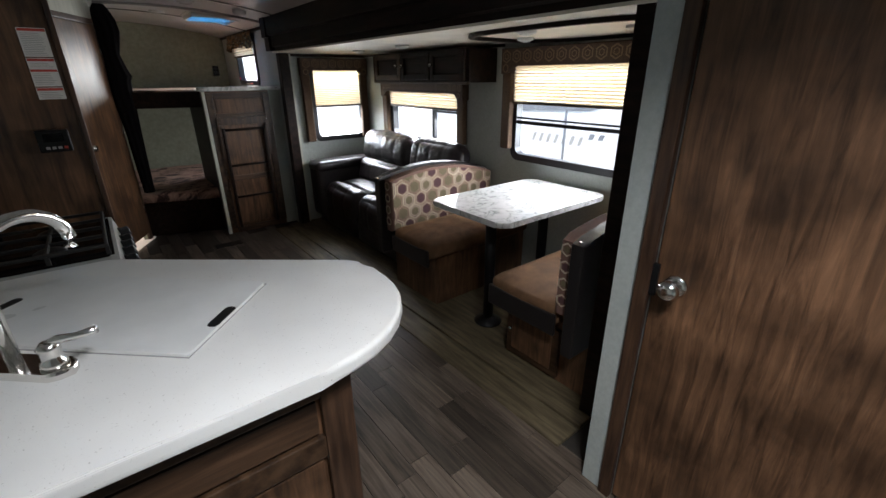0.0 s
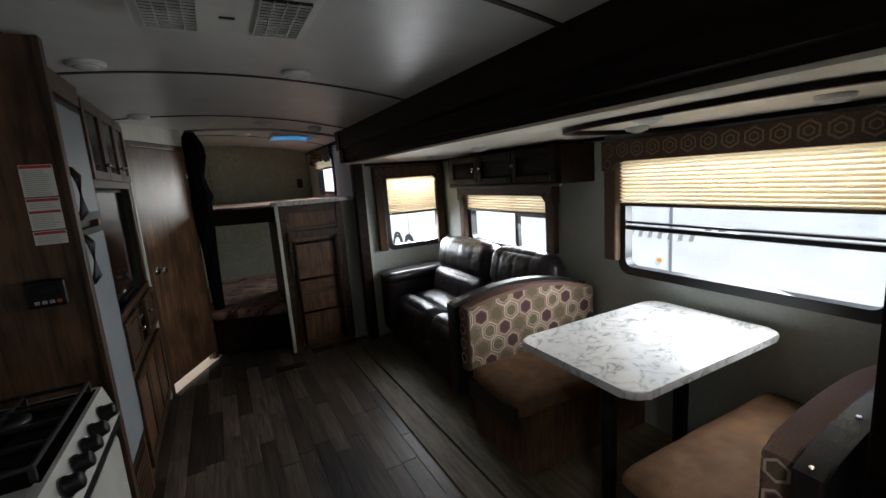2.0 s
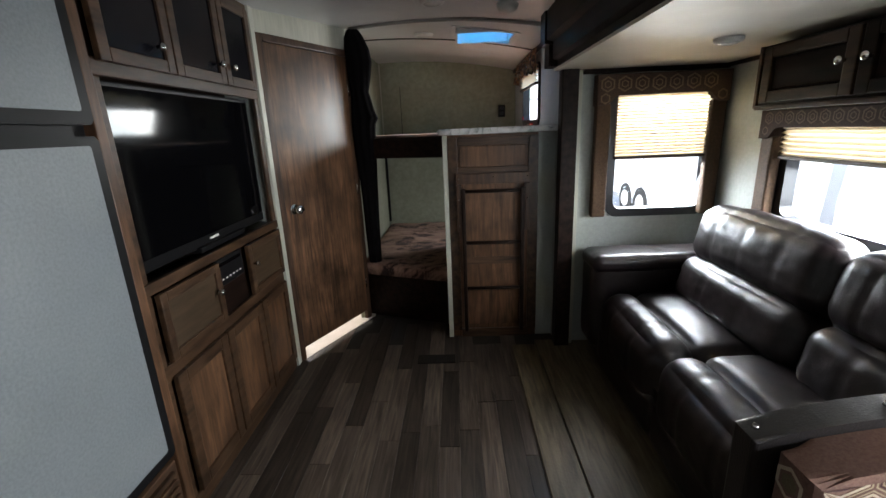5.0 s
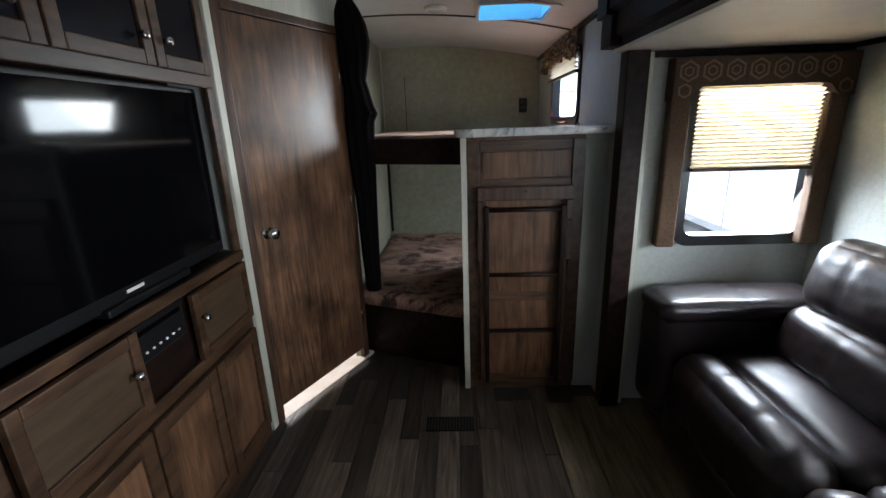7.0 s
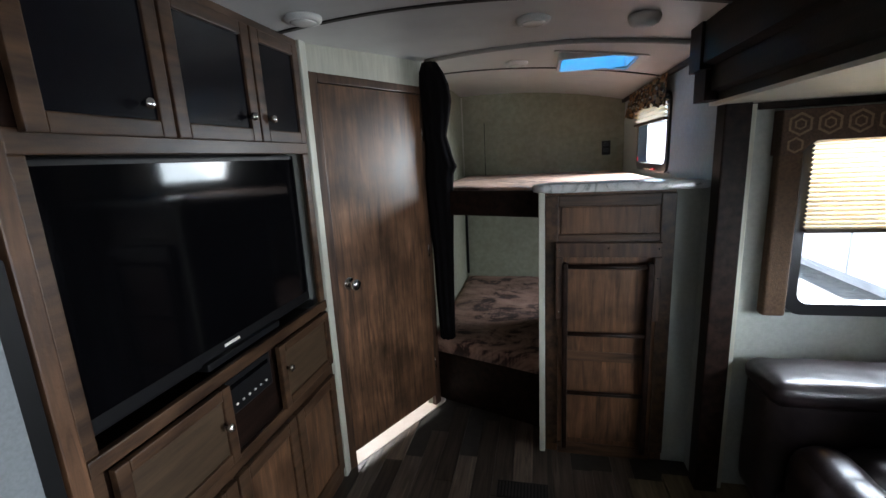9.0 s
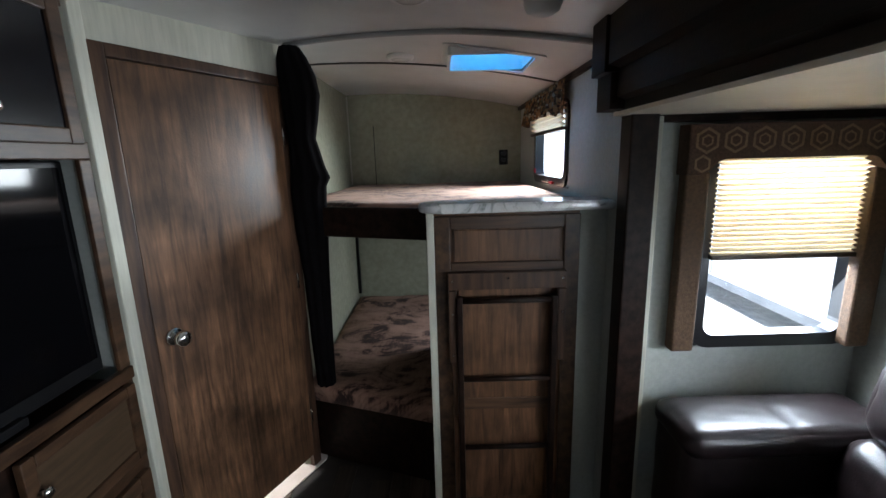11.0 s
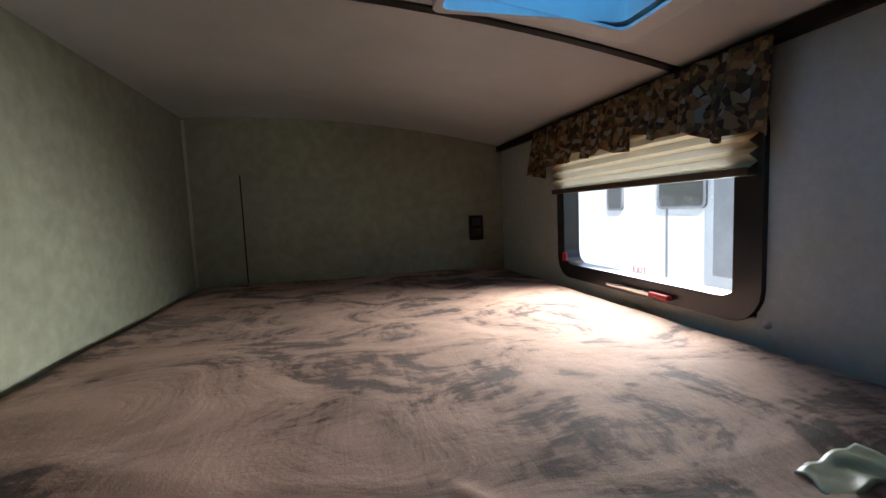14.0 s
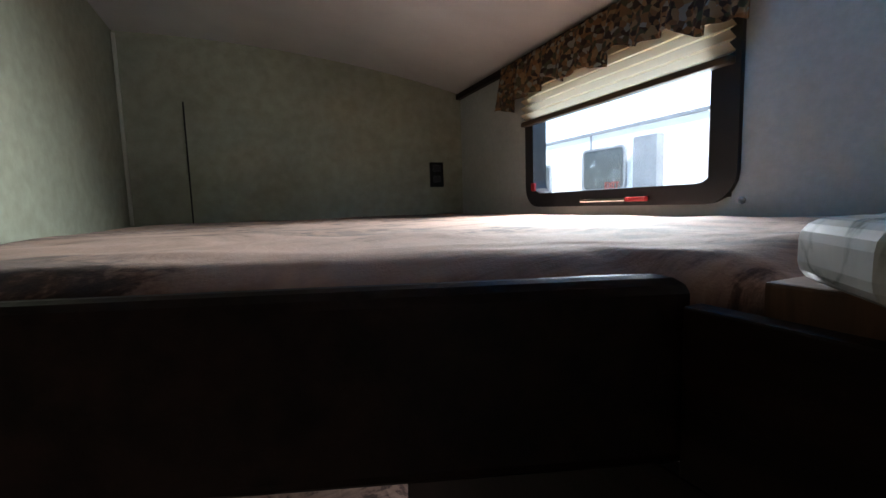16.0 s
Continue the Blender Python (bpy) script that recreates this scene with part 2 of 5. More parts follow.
def velour():
    """Brown plush with brushed strokes lying light or dark."""
    m, n, l, b = nodes_of("brown_plush_velour")
    b.inputs["Roughness"].default_value = 0.9
    b.inputs["Sheen Weight"].default_value = 0.15
    b.inputs["Sheen Roughness"].default_value = 0.4
    b.inputs["Sheen Tint"].default_value = (0.75, 0.55, 0.45, 1)
    tc = n.new("ShaderNodeTexCoord")
    def tex(s, d, w, sc):
        mp = n.new("ShaderNodeMapping")
        mp.inputs["Scale"].default_value = sc
        l.new(tc.outputs["Object"], mp.inputs[0])
        z = n.new("ShaderNodeTexNoise")
        z.inputs["Scale"].default_value, z.inputs["Detail"].default_value, z.inputs["Distortion"].default_value = s, d, w
        l.new(mp.outputs[0], z.inputs["Vector"])
        return z
    # broad lie of the nap, brushed strokes in two directions, fine pile
    a, c, f = tex(3.4, 9, 1.6, (1.0, 1.3, 1)), tex(1.0, 6, 2.6, (7, 30, 1)), tex(420, 2, 0, (1, 1, 1))
    d = tex(1.0, 5, 1.6, (40, 7, 1))
    a.inputs["Roughness"].default_value = 0.66
    c.inputs["Roughness"].default_value = 0.62
    w = n.new("ShaderNodeTexWave")
    w.wave_type = "RINGS"
    w.rings_direction = "Z"
    w.inputs["Scale"].default_value, w.inputs["Distortion"].default_value, w.inputs["Detail"].default_value = 0.55, 14.0, 1.5
    w.inputs["Detail Scale"].default_value = 0.7
    l.new(tc.outputs["Object"], w.inputs["Vector"])
    def plus(x, k, y):
        q = n.new("ShaderNodeMath")
        q.operation = "MULTIPLY_ADD"
        q.inputs[1].default_value = k
        l.new(x, q.inputs[0])
        l.new(y, q.inputs[2])
        return q.outputs[0]
    lie = plus(w.outputs["Fac"], 0.06, plus(d.outputs["Fac"], 0.12, plus(c.outputs["Fac"], 0.15, a.outputs["Fac"])))
    r = n.new("ShaderNodeValToRGB")
    e = r.color_ramp.elements
    e[0].position, e[0].color = 0.55, (0.028, 0.012, 0.009, 1)
    e[1].position, e[1].color = 0.80, (0.38, 0.225, 0.165, 1)
    for p, col in ((0.59, (0.07, 0.033, 0.024, 1)), (0.625, (0.20, 0.112, 0.080, 1)), (0.69, (0.29, 0.172, 0.125, 1))):
        x = e.new(p)
        x.color = col
    l.new(lie, r.inputs[0])
    l.new(r.outputs[0], b.inputs["Base Color"])
    bp = n.new("ShaderNodeBump")
    bp.inputs["Strength"].default_value, bp.inputs["Distance"].default_value = 0.3, 0.012
    l.new(lie, bp.inputs["Height"])
    bq = n.new("ShaderNodeBump")
    bq.inputs["Strength"].default_value, bq.inputs["Distance"].default_value = 0.18, 0.002
    l.new(f.outputs["Fac"], bq.inputs["Height"])
    l.new(bp.outputs[0], bq.inputs["Normal"])
    l.new(bq.outputs[0], b.inputs["Normal"])
    return m


VELOUR = velour()


def fabric_patch():
    """Leaf-like patchwork in browns, greens and blue greys."""
    m, n, l, b = nodes_of("patterned_ruffle_cloth")
    b.inputs["Roughness"].default_value = 0.9
    tc = n.new("ShaderNodeTexCoord")
    v = n.new("ShaderNodeTexVoronoi")
    v.inputs["Scale"].default_value = 75
    l.new(tc.outputs["Object"], v.inputs["Vector"])
    sp = n.new("ShaderNodeSeparateColor")
    l.new(v.outputs["Color"], sp.inputs[0])
    r = n.new("ShaderNodeValToRGB")
    r.color_ramp.interpolation = "CONSTANT"
    e = r.color_ramp.elements
    e[0].position, e[0].color = 0.0, (0.05, 0.03, 0.02, 1)
    e[1].position, e[1].color = 0.25, (0.22, 0.12, 0.05, 1)
    for p, col in ((0.45, (0.08, 0.07, 0.035, 1)), (0.6, (0.30, 0.19, 0.09, 1)), (0.75, (0.12, 0.075, 0.04, 1)), (0.88, (0.28, 0.27, 0.22, 1))):
        x = e.new(p)
        x.color = col
    l.new(sp.outputs[0], r.inputs[0])
    l.new(r.outputs[0], b.inputs["Base Color"])
    tr, mx = n.new("ShaderNodeBsdfTranslucent"), n.new("ShaderNodeMixShader")
    l.new(r.outputs[0], tr.inputs[0])
    mx.inputs[0].default_value = 0.35
    l.new(b.outputs[0], mx.inputs[1])
    l.new(tr.outputs[0], mx.inputs[2])
    l.new(mx.outputs[0], n["Material Output"].inputs[0])
    return m


PATCH = fabric_patch()
HEXBASE = mat("taupe_woven_cloth", (0.15, 0.08, 0.062), 0.9, col2=(0.21, 0.12, 0.092), scale=(200, 200, 200), var=0.08, bump=0.3, bscale=500)
HEXLINE = mat("cream_woven_thread", (0.50, 0.40, 0.29), 0.9, col2=(0.6, 0.49, 0.37), scale=(200, 200, 200), bump=0.3, bscale=500)
HEXPLUM = mat("plum_woven_cloth", (0.06, 0.025, 0.03), 0.9, col2=(0.09, 0.04, 0.042), scale=(200, 200, 200), bump=0.3, bscale=500)
HEXOLIVE = mat("olive_woven_cloth", (0.13, 0.10, 0.055), 0.9, col2=(0.17, 0.135, 0.08), scale=(200, 200, 200), bump=0.3, bscale=500)
HEXTAN = mat("tan_woven_thread", (0.36, 0.26, 0.17), 0.9, col2=(0.44, 0.33, 0.22), scale=(200, 200, 200), bump=0.3, bscale=500)
VALCLOTH = mat("dark_valance_cloth", (0.05, 0.028, 0.018), 0.85, col2=(0.09, 0.05, 0.032), scale=(150, 150, 150), var=0.1, bump=0.3, bscale=400)
VALLINE = mat("bronze_valance_thread", (0.16, 0.105, 0.065), 0.8, col2=(0.22, 0.15, 0.09), scale=(150, 150, 150), bump=0.2)
VALLEG = mat("brown_valance_leg", (0.06, 0.032, 0.015), 0.8, col2=(0.10, 0.055, 0.027), scale=(100, 100, 100), var=0.1, bump=0.3)

# ---- building tools ----


def thing(name, base, label, category, group=""):
    e = new(name)
    e.location = base
    e.empty_display_size = 0.1
    return tagged(e, label, category, group)


def finish(name, bm, m, parent=None, smooth=False, label=""):
    me = bpy.data.meshes.new(name)
    bmesh.ops.recalc_face_normals(bm, faces=bm.faces)
    bm.to_mesh(me)
    bm.free()
    for mm in (m if isinstance(m, (list, tuple)) else (m,)):
        me.materials.append(mm)
    if smooth:
        for p in me.polygons:
            p.use_smooth = True
    ob = new(name, me)
    if parent:
        ob.parent = parent
        base = Vector(parent.location)
        if parent.parent:
            base = base + Vector(parent.parent.location) if parent.type == "EMPTY" else Vector(parent.parent.location)
        ob.matrix_parent_inverse = Matrix.Translation(-base)
    if label:
        tagged(ob, label)
    return ob


def add_box(bm, x0, x1, y0, y1, z0, z1, bev=0.0, seg=2, m=None):
    r = bmesh.ops.create_cube(bm, size=1)
    vs = r["verts"]
    bmesh.ops.transform(bm, verts=vs, matrix=Matrix.Translation(((x0 + x1) / 2, (y0 + y1) / 2, (z0 + z1) / 2)) @ Matrix.Diagonal((x1 - x0, y1 - y0, z1 - z0, 1)))
    if bev:
        es = list({e for v in vs for e in v.link_edges})
        r = bmesh.ops.bevel(bm, geom=es, offset=bev, segments=seg, profile=0.6, affect="EDGES")
        vs = list({v for f in r["faces"] for v in f.verts} | {v for v in vs if v.is_valid})
    if m is not None:
        bmesh.ops.transform(bm, verts=vs, matrix=m)
    return vs


def box(name, x0, x1, y0, y1, z0, z1, m, parent=None, bev=0.004, seg=2, turn=None, label="", smooth=False):
    bm = bmesh.new()
    add_box(bm, x0, x1, y0, y1, z0, z1, bev, seg, turn)
    return finish(name, bm, m, parent, smooth, label)


def add_cyl(bm, r0, r1, h, m, seg=20, caps=True):
    r = bmesh.ops.create_cone(bm, cap_ends=caps, segments=seg, radius1=r0, radius2=r1, depth=h)
    bmesh.ops.transform(bm, verts=r["verts"], matrix=m)
    return r["verts"]


def cyl(name, r0, r1, h, m, mt, parent=None, seg=20, smooth=True):
    bm = bmesh.new()
    add_cyl(bm, r0, r1, h, m, seg)
    ob = finish(name, bm, mt, parent)
    if smooth:
        for p in ob.data.polygons:
            p.use_smooth = len(p.vertices) == 4
    return ob


def lathe(name, prof, m, mt, parent=None, seg=20):
    """A turned body from (radius, height) pairs."""
    bm = bmesh.new()
    rings = [[bm.verts.new(m @ Vector((r * math.cos(2 * math.pi * i / seg), r * math.sin(2 * math.pi * i / seg), h))) for i in range(seg)] for r, h in prof]
    for a, b in zip(rings, rings[1:]):
        for i in range(seg):
            bm.faces.new((a[i], a[(i + 1) % seg], b[(i + 1) % seg], b[i]))
    bm.faces.new(rings[0])
    bm.faces.new(rings[-1])
    return finish(name, bm, mt, parent, True)


def tube(name, pts, r, mt, parent=None, seg=10):
    """A round bar along a line of points."""
    bm = bmesh.new()
    pts = [Vector(p) for p in pts]
    rings = []
    for i, p in enumerate(pts):
        d = (pts[min(i + 1, len(pts) - 1)] - pts[max(i - 1, 0)]).normalized()
        q = d.to_track_quat("Z", "Y")
        rr = r[i] if isinstance(r, (list, tuple)) else r
        rings.append([bm.verts.new(p + q @ Vector((rr * math.cos(2 * math.pi * k / seg), rr * math.sin(2 * math.pi * k / seg), 0))) for k in range(seg)])
    for a, b in zip(rings, rings[1:]):
        for i in range(seg):
            bm.faces.new((a[i], a[(i + 1) % seg], b[(i + 1) % seg], b[i]))
    bm.faces.new(rings[0])
    bm.faces.new(rings[-1])
    return finish(name, bm, mt, parent, True)


def add_prism(bm, pts, a, b, axis="z", bev=0.0, seg=3):
    """A plate with the outline pts, from a to b along an axis."""
    def place(p, h):
        return {"z": (p[0], p[1], h), "x": (h, p[0], p[1]), "y": (p[0], h, p[1])}[axis]
    v0 = [bm.verts.new(place(p, a)) for p in pts]
    v1 = [bm.verts.new(place(p, b)) for p in pts]
    fs = [bm.faces.new(v0), bm.faces.new(v1)]
    k = len(pts)
    for i in range(k):
        bm.faces.new((v0[i], v0[(i + 1) % k], v1[(i + 1) % k], v1[i]))
    if bev:
        es = [e for f in fs for e in f.edges]
        bmesh.ops.bevel(bm, geom=es, offset=bev, segments=seg, profile=0.5, affect="EDGES")
    return v0 + v1


def prism(name, pts, a, b, mt, parent=None, axis="z", bev=0.0, seg=3, label=""):
    bm = bmesh.new()
    add_prism(bm, pts, a, b, axis, bev, seg)
    return finish(name, bm, mt, parent, False, label)


def round_rect(x0, x1, y0, y1, r, n=5):
    out = []
    for cx, cy, a in ((x1 - r, y1 - r, 0), (x0 + r, y1 - r, 90), (x0 + r, y0 + r, 180), (x1 - r, y0 + r, 270)):
        for i in range(n + 1):
            t = radians(a + 90 * i / n)
            out.append((cx + r * math.cos(t), cy + r * math.sin(t)))
    return out


def ring_plate(name, outer, inner, a, b, mt, parent=None, axis="x"):
    """A flat frame between two outlines with the same number of points."""
    bm = bmesh.new()
    def place(p, h):
        return {"z": (p[0], p[1], h), "x": (h, p[0], p[1]), "y": (p[0], h, p[1])}[axis]
    o0, o1 = [bm.verts.new(place(p, a)) for p in outer], [bm.verts.new(place(p, b)) for p in outer]
    i0, i1 = [bm.verts.new(place(p, a)) for p in inner], [bm.verts.new(place(p, b)) for p in inner]
    k = len(outer)
    for i in range(k):
        j = (i + 1) % k
        for q in ((o0[i], o0[j], i0[j], i0[i]), (o1[i], o1[j], i1[j], i1[i]), (o0[i], o0[j], o1[j], o1[i]), (i0[i], i0[j], i1[j], i1[i])):
            bm.faces.new(q)
    return finish(name, bm, mt, parent)


def wall(name, axis, at, thick, lo, hi, z0, z1, holes, mt):
    """An upright wall; holes are (from, to, bottom, top) and go right through."""
    bm = bmesh.new()
    us = sorted({lo, hi, *[h[0] for h in holes], *[h[1] for h in holes]})
    zs = sorted({z0, z1, *[h[2] for h in holes], *[h[3] for h in holes]})
    vs = {}
    def v(u, z, k):
        key = (u, z, k)
        if key not in vs:
            d = at + thick * k
            vs[key] = bm.verts.new((d, u, z) if axis == "x" else (u, d, z))
        return vs[key]
    def solid(i, j):
        if not (0 <= i < len(us) - 1 and 0 <= j < len(zs) - 1):
            return False
        cu, cz = (us[i] + us[i + 1]) / 2, (zs[j] + zs[j + 1]) / 2
        return not any(h[0] < cu < h[1] and h[2] < cz < h[3] for h in holes)
    for i in range(len(us) - 1):
        for j in range(len(zs) - 1):
            if not solid(i, j):
                continue
            a, b, c, d = us[i], us[i + 1], zs[j], zs[j + 1]
            for k in (0, 1):
                bm.faces.new((v(a, c, k), v(b, c, k), v(b, d, k), v(a, d, k)))
            for di, dj, p, q in ((-1, 0, (a, c), (a, d)), (1, 0, (b, c), (b, d)), (0, -1, (a, c), (b, c)), (0, 1, (a, d), (b, d))):
                if not solid(i + di, j + dj):
                    bm.faces.new((v(*p, 0), v(*q, 0), v(*q, 1), v(*p, 1)))
    return tagged(finish(name, bm, mt), kind="structure")


def puff(name, x0, x1, y0, y1, z0, z1, mt, parent=None, r=0.05, n=10, bulge=0.012, seed=1, wrinkle=0.004, label="", turn=None, grooves=(), gaxis=1):
    """A stuffed cushion: a rounded box with a soft crown and creases."""
    bm = bmesh.new()
    bmesh.ops.create_cube(bm, size=2)
    bmesh.ops.subdivide_edges(bm, edges=list(bm.edges), cuts=n, use_grid_fill=True)
    hx, hy, hz = (x1 - x0) / 2, (y1 - y0) / 2, (z1 - z0) / 2
    c = Vector(((x0 + x1) / 2, (y0 + y1) / 2, (z0 + z1) / 2))
    for v in bm.verts:
        u = v.co.copy()
        p = Vector((u.x * hx, u.y * hy, u.z * hz))
        q = Vector((max(-hx + r, min(hx - r, p.x)), max(-hy + r, min(hy - r, p.y)), max(-hz + r, min(hz - r, p.z))))
        d = p - q
        if d.length > 1e-6:
            p = q + d.normalized() * r
        f = (1 - u.x ** 2) * (1 - u.y ** 2) + (1 - u.x ** 2) * (1 - u.z ** 2) + (1 - u.y ** 2) * (1 - u.z ** 2)
        nrm = Vector((u.x * (abs(u.x) > 0.999), u.y * (abs(u.y) > 0.999), u.z * (abs(u.z) > 0.999)))
        if nrm.length > 0:
            nrm.normalize()
        w = noise.noise((c + p) * 9 + Vector((seed * 3.1, seed, 0))) * wrinkle + noise.noise((c + p) * 28 + Vector((seed, 0, seed))) * wrinkle * 0.5
        g = sum(0.006 * math.exp(-(((c + p)[gaxis] - q0) / 0.012) ** 2) for q0 in grooves)
        p = p + nrm * (bulge * f + w - g)
        v.co = c + p
        if turn is not None:
            v.co = turn @ v.co
    return finish(name, bm, mt, parent, True, label)


def knob(parent, x, y, z, d=(1, 0, 0), r=0.014):
    q = Vector(d).to_track_quat("Z", "Y").to_matrix().to_4x4()
    return lathe("knob", [(r * 0.45, 0), (r * 0.45, r * 0.8), (r * 0.95, r * 1.1), (r, r * 1.5), (r * 0.8, r * 1.9), (r * 0.3, r * 2.05)], Matrix.Translation((x, y, z)) @ q, CHROME, parent, 14)

# ---- structure ----
WX0, WX1, SX, FARY, BACKY = -0.14, 2.11, 2.99, 6.13, -1.3


def ceil_z(x):
    return 2.035 - 0.125 * ((x - 0.985) / 1.125) ** 2


tagged(box("floor", WX0 - 0.05, 2.11, BACKY, FARY, -0.06, -0.006, JOINT, bev=0), kind="structure")
tagged(box("floor_slide", 1.974, SX + 0.05, 0.56, 4.16, -0.004, 0.022, FLAP, bev=0.003), "olive brown vinyl floor of the slide-out", kind="structure")
tagged(box("floor_flap", 1.822, 1.970, 0.56, 4.12, -0.004, 0.012, FLAP, bev=0.004), "olive brown vinyl floor flap of the slide-out", kind="structure")
tagged(prism("floor_bath", [(WX0, 4.0), (0.49, 4.0), (0.83, 4.66), (0.72, 5.9), (WX0, 5.9)], -0.005, 0.002, BATHFLOOR), kind="structure")

# arched ceiling with a hole for the skylight
bm = bmesh.new()
SKX0, SKX1, SKY0, SKY1 = 1.53, 1.90, 4.61, 4.95
xs = sorted({*[WX0 + (WX1 - WX0) * i / 20 for i in range(21)], SKX0, SKX1, 0.75, 1.11})
ys = [BACKY, -0.54, -0.18, 1.38, 2.6, 3.82, SKY0, SKY1, 5.6, FARY]
cv = {(x, y, k): bm.verts.new((x, y, ceil_z(x) + 0.05 * k)) for x in xs for y in ys for k in (0, 1)}
for i in range(len(xs) - 1):
    for j in range(len(ys) - 1):
        if (SKX0 <= xs[i] < SKX1 and ys[j] == SKY0) or (0.75 <= xs[i] < 1.11 and ys[j] == -0.54):
            continue
        for k in (0, 1):
            bm.faces.new([cv[(xs[a], ys[b], k)] for a, b in ((i, j), (i + 1, j), (i + 1, j + 1), (i, j + 1))])
tagged(finish("ceiling", bm, CEIL), kind="structure")


def ceiling_strip(y, w):
    bm = bmesh.new()
    pts = [WX0 + (WX1 - WX0) * i / 24 for i in range(25)]
    rows = [[bm.verts.new((x, y + s * w / 2, ceil_z(x) - d)) for s, d in ((-1, -0.002), (-1, 0.005), (1, 0.005), (1, -0.002))] for x in pts]
    for a, b in zip(rows, rows[1:]):
        for i in range(3):
            bm.faces.new((a[i], a[i + 1], b[i + 1], b[i]))
    tagged(finish("trim", bm, SEAM), "dark strip over a ceiling seam", kind="structure")


for y in (0.16, 1.38, 2.6, 3.82, 5.03):
    ceiling_strip(y, 0.022)

# skylight
sk = thing("skylight", ((SKX0 + SKX1) / 2, (SKY0 + SKY1) / 2, ceil_z(1.69)), "square roof vent with a blue tinted plastic dome", "skylight")
tagged(sk, kind="structure")
ring_plate("flange", round_rect(SKX0 - 0.035, SKX1 + 0.035, SKY0 - 0.035, SKY1 + 0.035, 0.02), round_rect(SKX0 + 0.005, SKX1 - 0.005, SKY0 + 0.005, SKY1 - 0.005, 0.02), 1.942, 1.95, PLASTIC, sk, "z").data.transform(Matrix.Identity(4))
fl = sk.children[0]
for v in fl.data.vertices:
    v.co.z = ceil_z(v.co.x) - 0.006 + (0.006 if v.co.z > 1.946 else 0)
ring_plate("shaft", round_rect(SKX0 - 0.01, SKX1 + 0.01, SKY0 - 0.01, SKY1 + 0.01, 0.02), round_rect(SKX0 + 0.004, SKX1 - 0.004, SKY0 + 0.004, SKY1 - 0.004, 0.02), 1.965, 2.10, PLASTIC, sk, "z")
puff("dome", SKX0 - 0.02, SKX1 + 0.02, SKY0 - 0.02, SKY1 + 0.02, 2.10, 2.15, DOME, sk, r=0.02, n=6, bulge=0.02, wrinkle=0)

sk2 = thing("roof_vent", (0.93, -0.36, 2.03), "square white roof vent above the kitchen", "roof vent")
tagged(sk2, kind="structure")
ring_plate("shaft", round_rect(0.74, 1.12, -0.55, -0.17, 0.02), round_rect(0.755, 1.105, -0.535, -0.185, 0.02), 2.02, 2.10, PLASTIC, sk2, "z")
puff("dome", 0.73, 1.13, -0.56, -0.16, 2.10, 2.15, DOME, sk2, r=0.02, n=6, bulge=0.02, wrinkle=0)
wall("wall_left", "x", WX0, -0.06, BACKY, FARY + 0.06, -0.05, 2.1, [], WALL)
wall("wall_media_side", "y", 3.938, 0.03, WX0, 0.42, 0.0, 2.02, [], WALL)
wall("wall_right_front", "x", WX1, 0.05, BACKY, 0.53, -0.05, 2.1, [], WALL)
wall("wall_right_bunk", "x", WX1, 0.05, 4.165, FARY + 0.06, -0.05, 2.1, [(4.842, 5.568, 1.39, 1.80), (4.95, 5.55, 0.66, 0.98)], WALL)
wall("wall_right_over", "x", WX1 + 0.01, 0.05, 0.56, 4.30, 1.72, 2.1, [], WALL)
wall("wall_far", "y", FARY, 0.06, WX0, WX1 + 0.06, -0.05, 2.1, [], BUNKWALL)
wall("wall_back", "y", BACKY, -0.06, WX0 - 0.06, WX1 + 0.06, -0.05, 2.1, [], WALL)
wall("wall_bunk_left", "x", 0.76, -0.03, 4.62, FARY, -0.05, 2.03, [], BUNKWALL)
wall("wall_slide_end", "y", 4.14, 0.05, 2.16, SX + 0.05, 0.0, 1.70, [(2.385, 2.94, 0.84, 1.56)], WALL)
wall("wall_slide_near", "y", 0.53, -0.05, 2.11, SX + 0.05, -0.05, 1.70, [], WALL)
wall("wall_slide_outer", "x", SX, 0.05, 0.51, 4.19, 0.0, 1.70, [(0.85, 1.97, 0.90, 1.55), (2.57, 3.61, 0.90, 1.40)], WALL)
tagged(box("ceiling_slide", 2.05, SX + 0.05, 0.51, 4.138, 1.66, 1.70, CREAM, bev=0), kind="structure")
tagged(box("trim_slide_ceiling_end", 2.17, SX - 0.001, 4.115, 4.138, 1.635, 1.66, WOOD_D), "dark trim along the slide-out ceiling", kind="structure")
tagged(box("trim_slide_ceiling_side", SX - 0.02, SX - 0.001, 2.10, 4.11, 1.64, 1.66, WOOD_D), "dark trim along the slide-out ceiling", kind="structure")
# dark beam over the slide-out opening, with a stepped lower edge
bm = bmesh.new()
add_prism(bm, [(2.115, 1.672), (2.045, 1.672), (2.045, 1.70), (2.02, 1.71), (2.02, 1.79), (1.985, 1.80), (1.985, 1.96), (2.115, 1.96)], 0.50, 4.10, "y")
tagged(finish("trim_beam", bm, WOOD_D), "dark stained wooden beam over the slide-out opening", kind="structure")
bm = bmesh.new()
add_box(bm, 1.975, 2.108, 4.03, 4.15, 1.78, 1.97, 0.004)
add_box(bm, 2.0, 2.108, 4.04, 4.16, 1.674, 1.785, 0.004)
tagged(finish("trim_beam_end", bm, WOOD_D), "stepped dark end of the wooden beam", kind="structure")
tagged(box("trim_post_far", 2.085, 2.175, 4.075, 4.16, 0, 1.672, WOOD_D, bev=0.006), "brown wooden post of the slide-out opening", kind="structure")
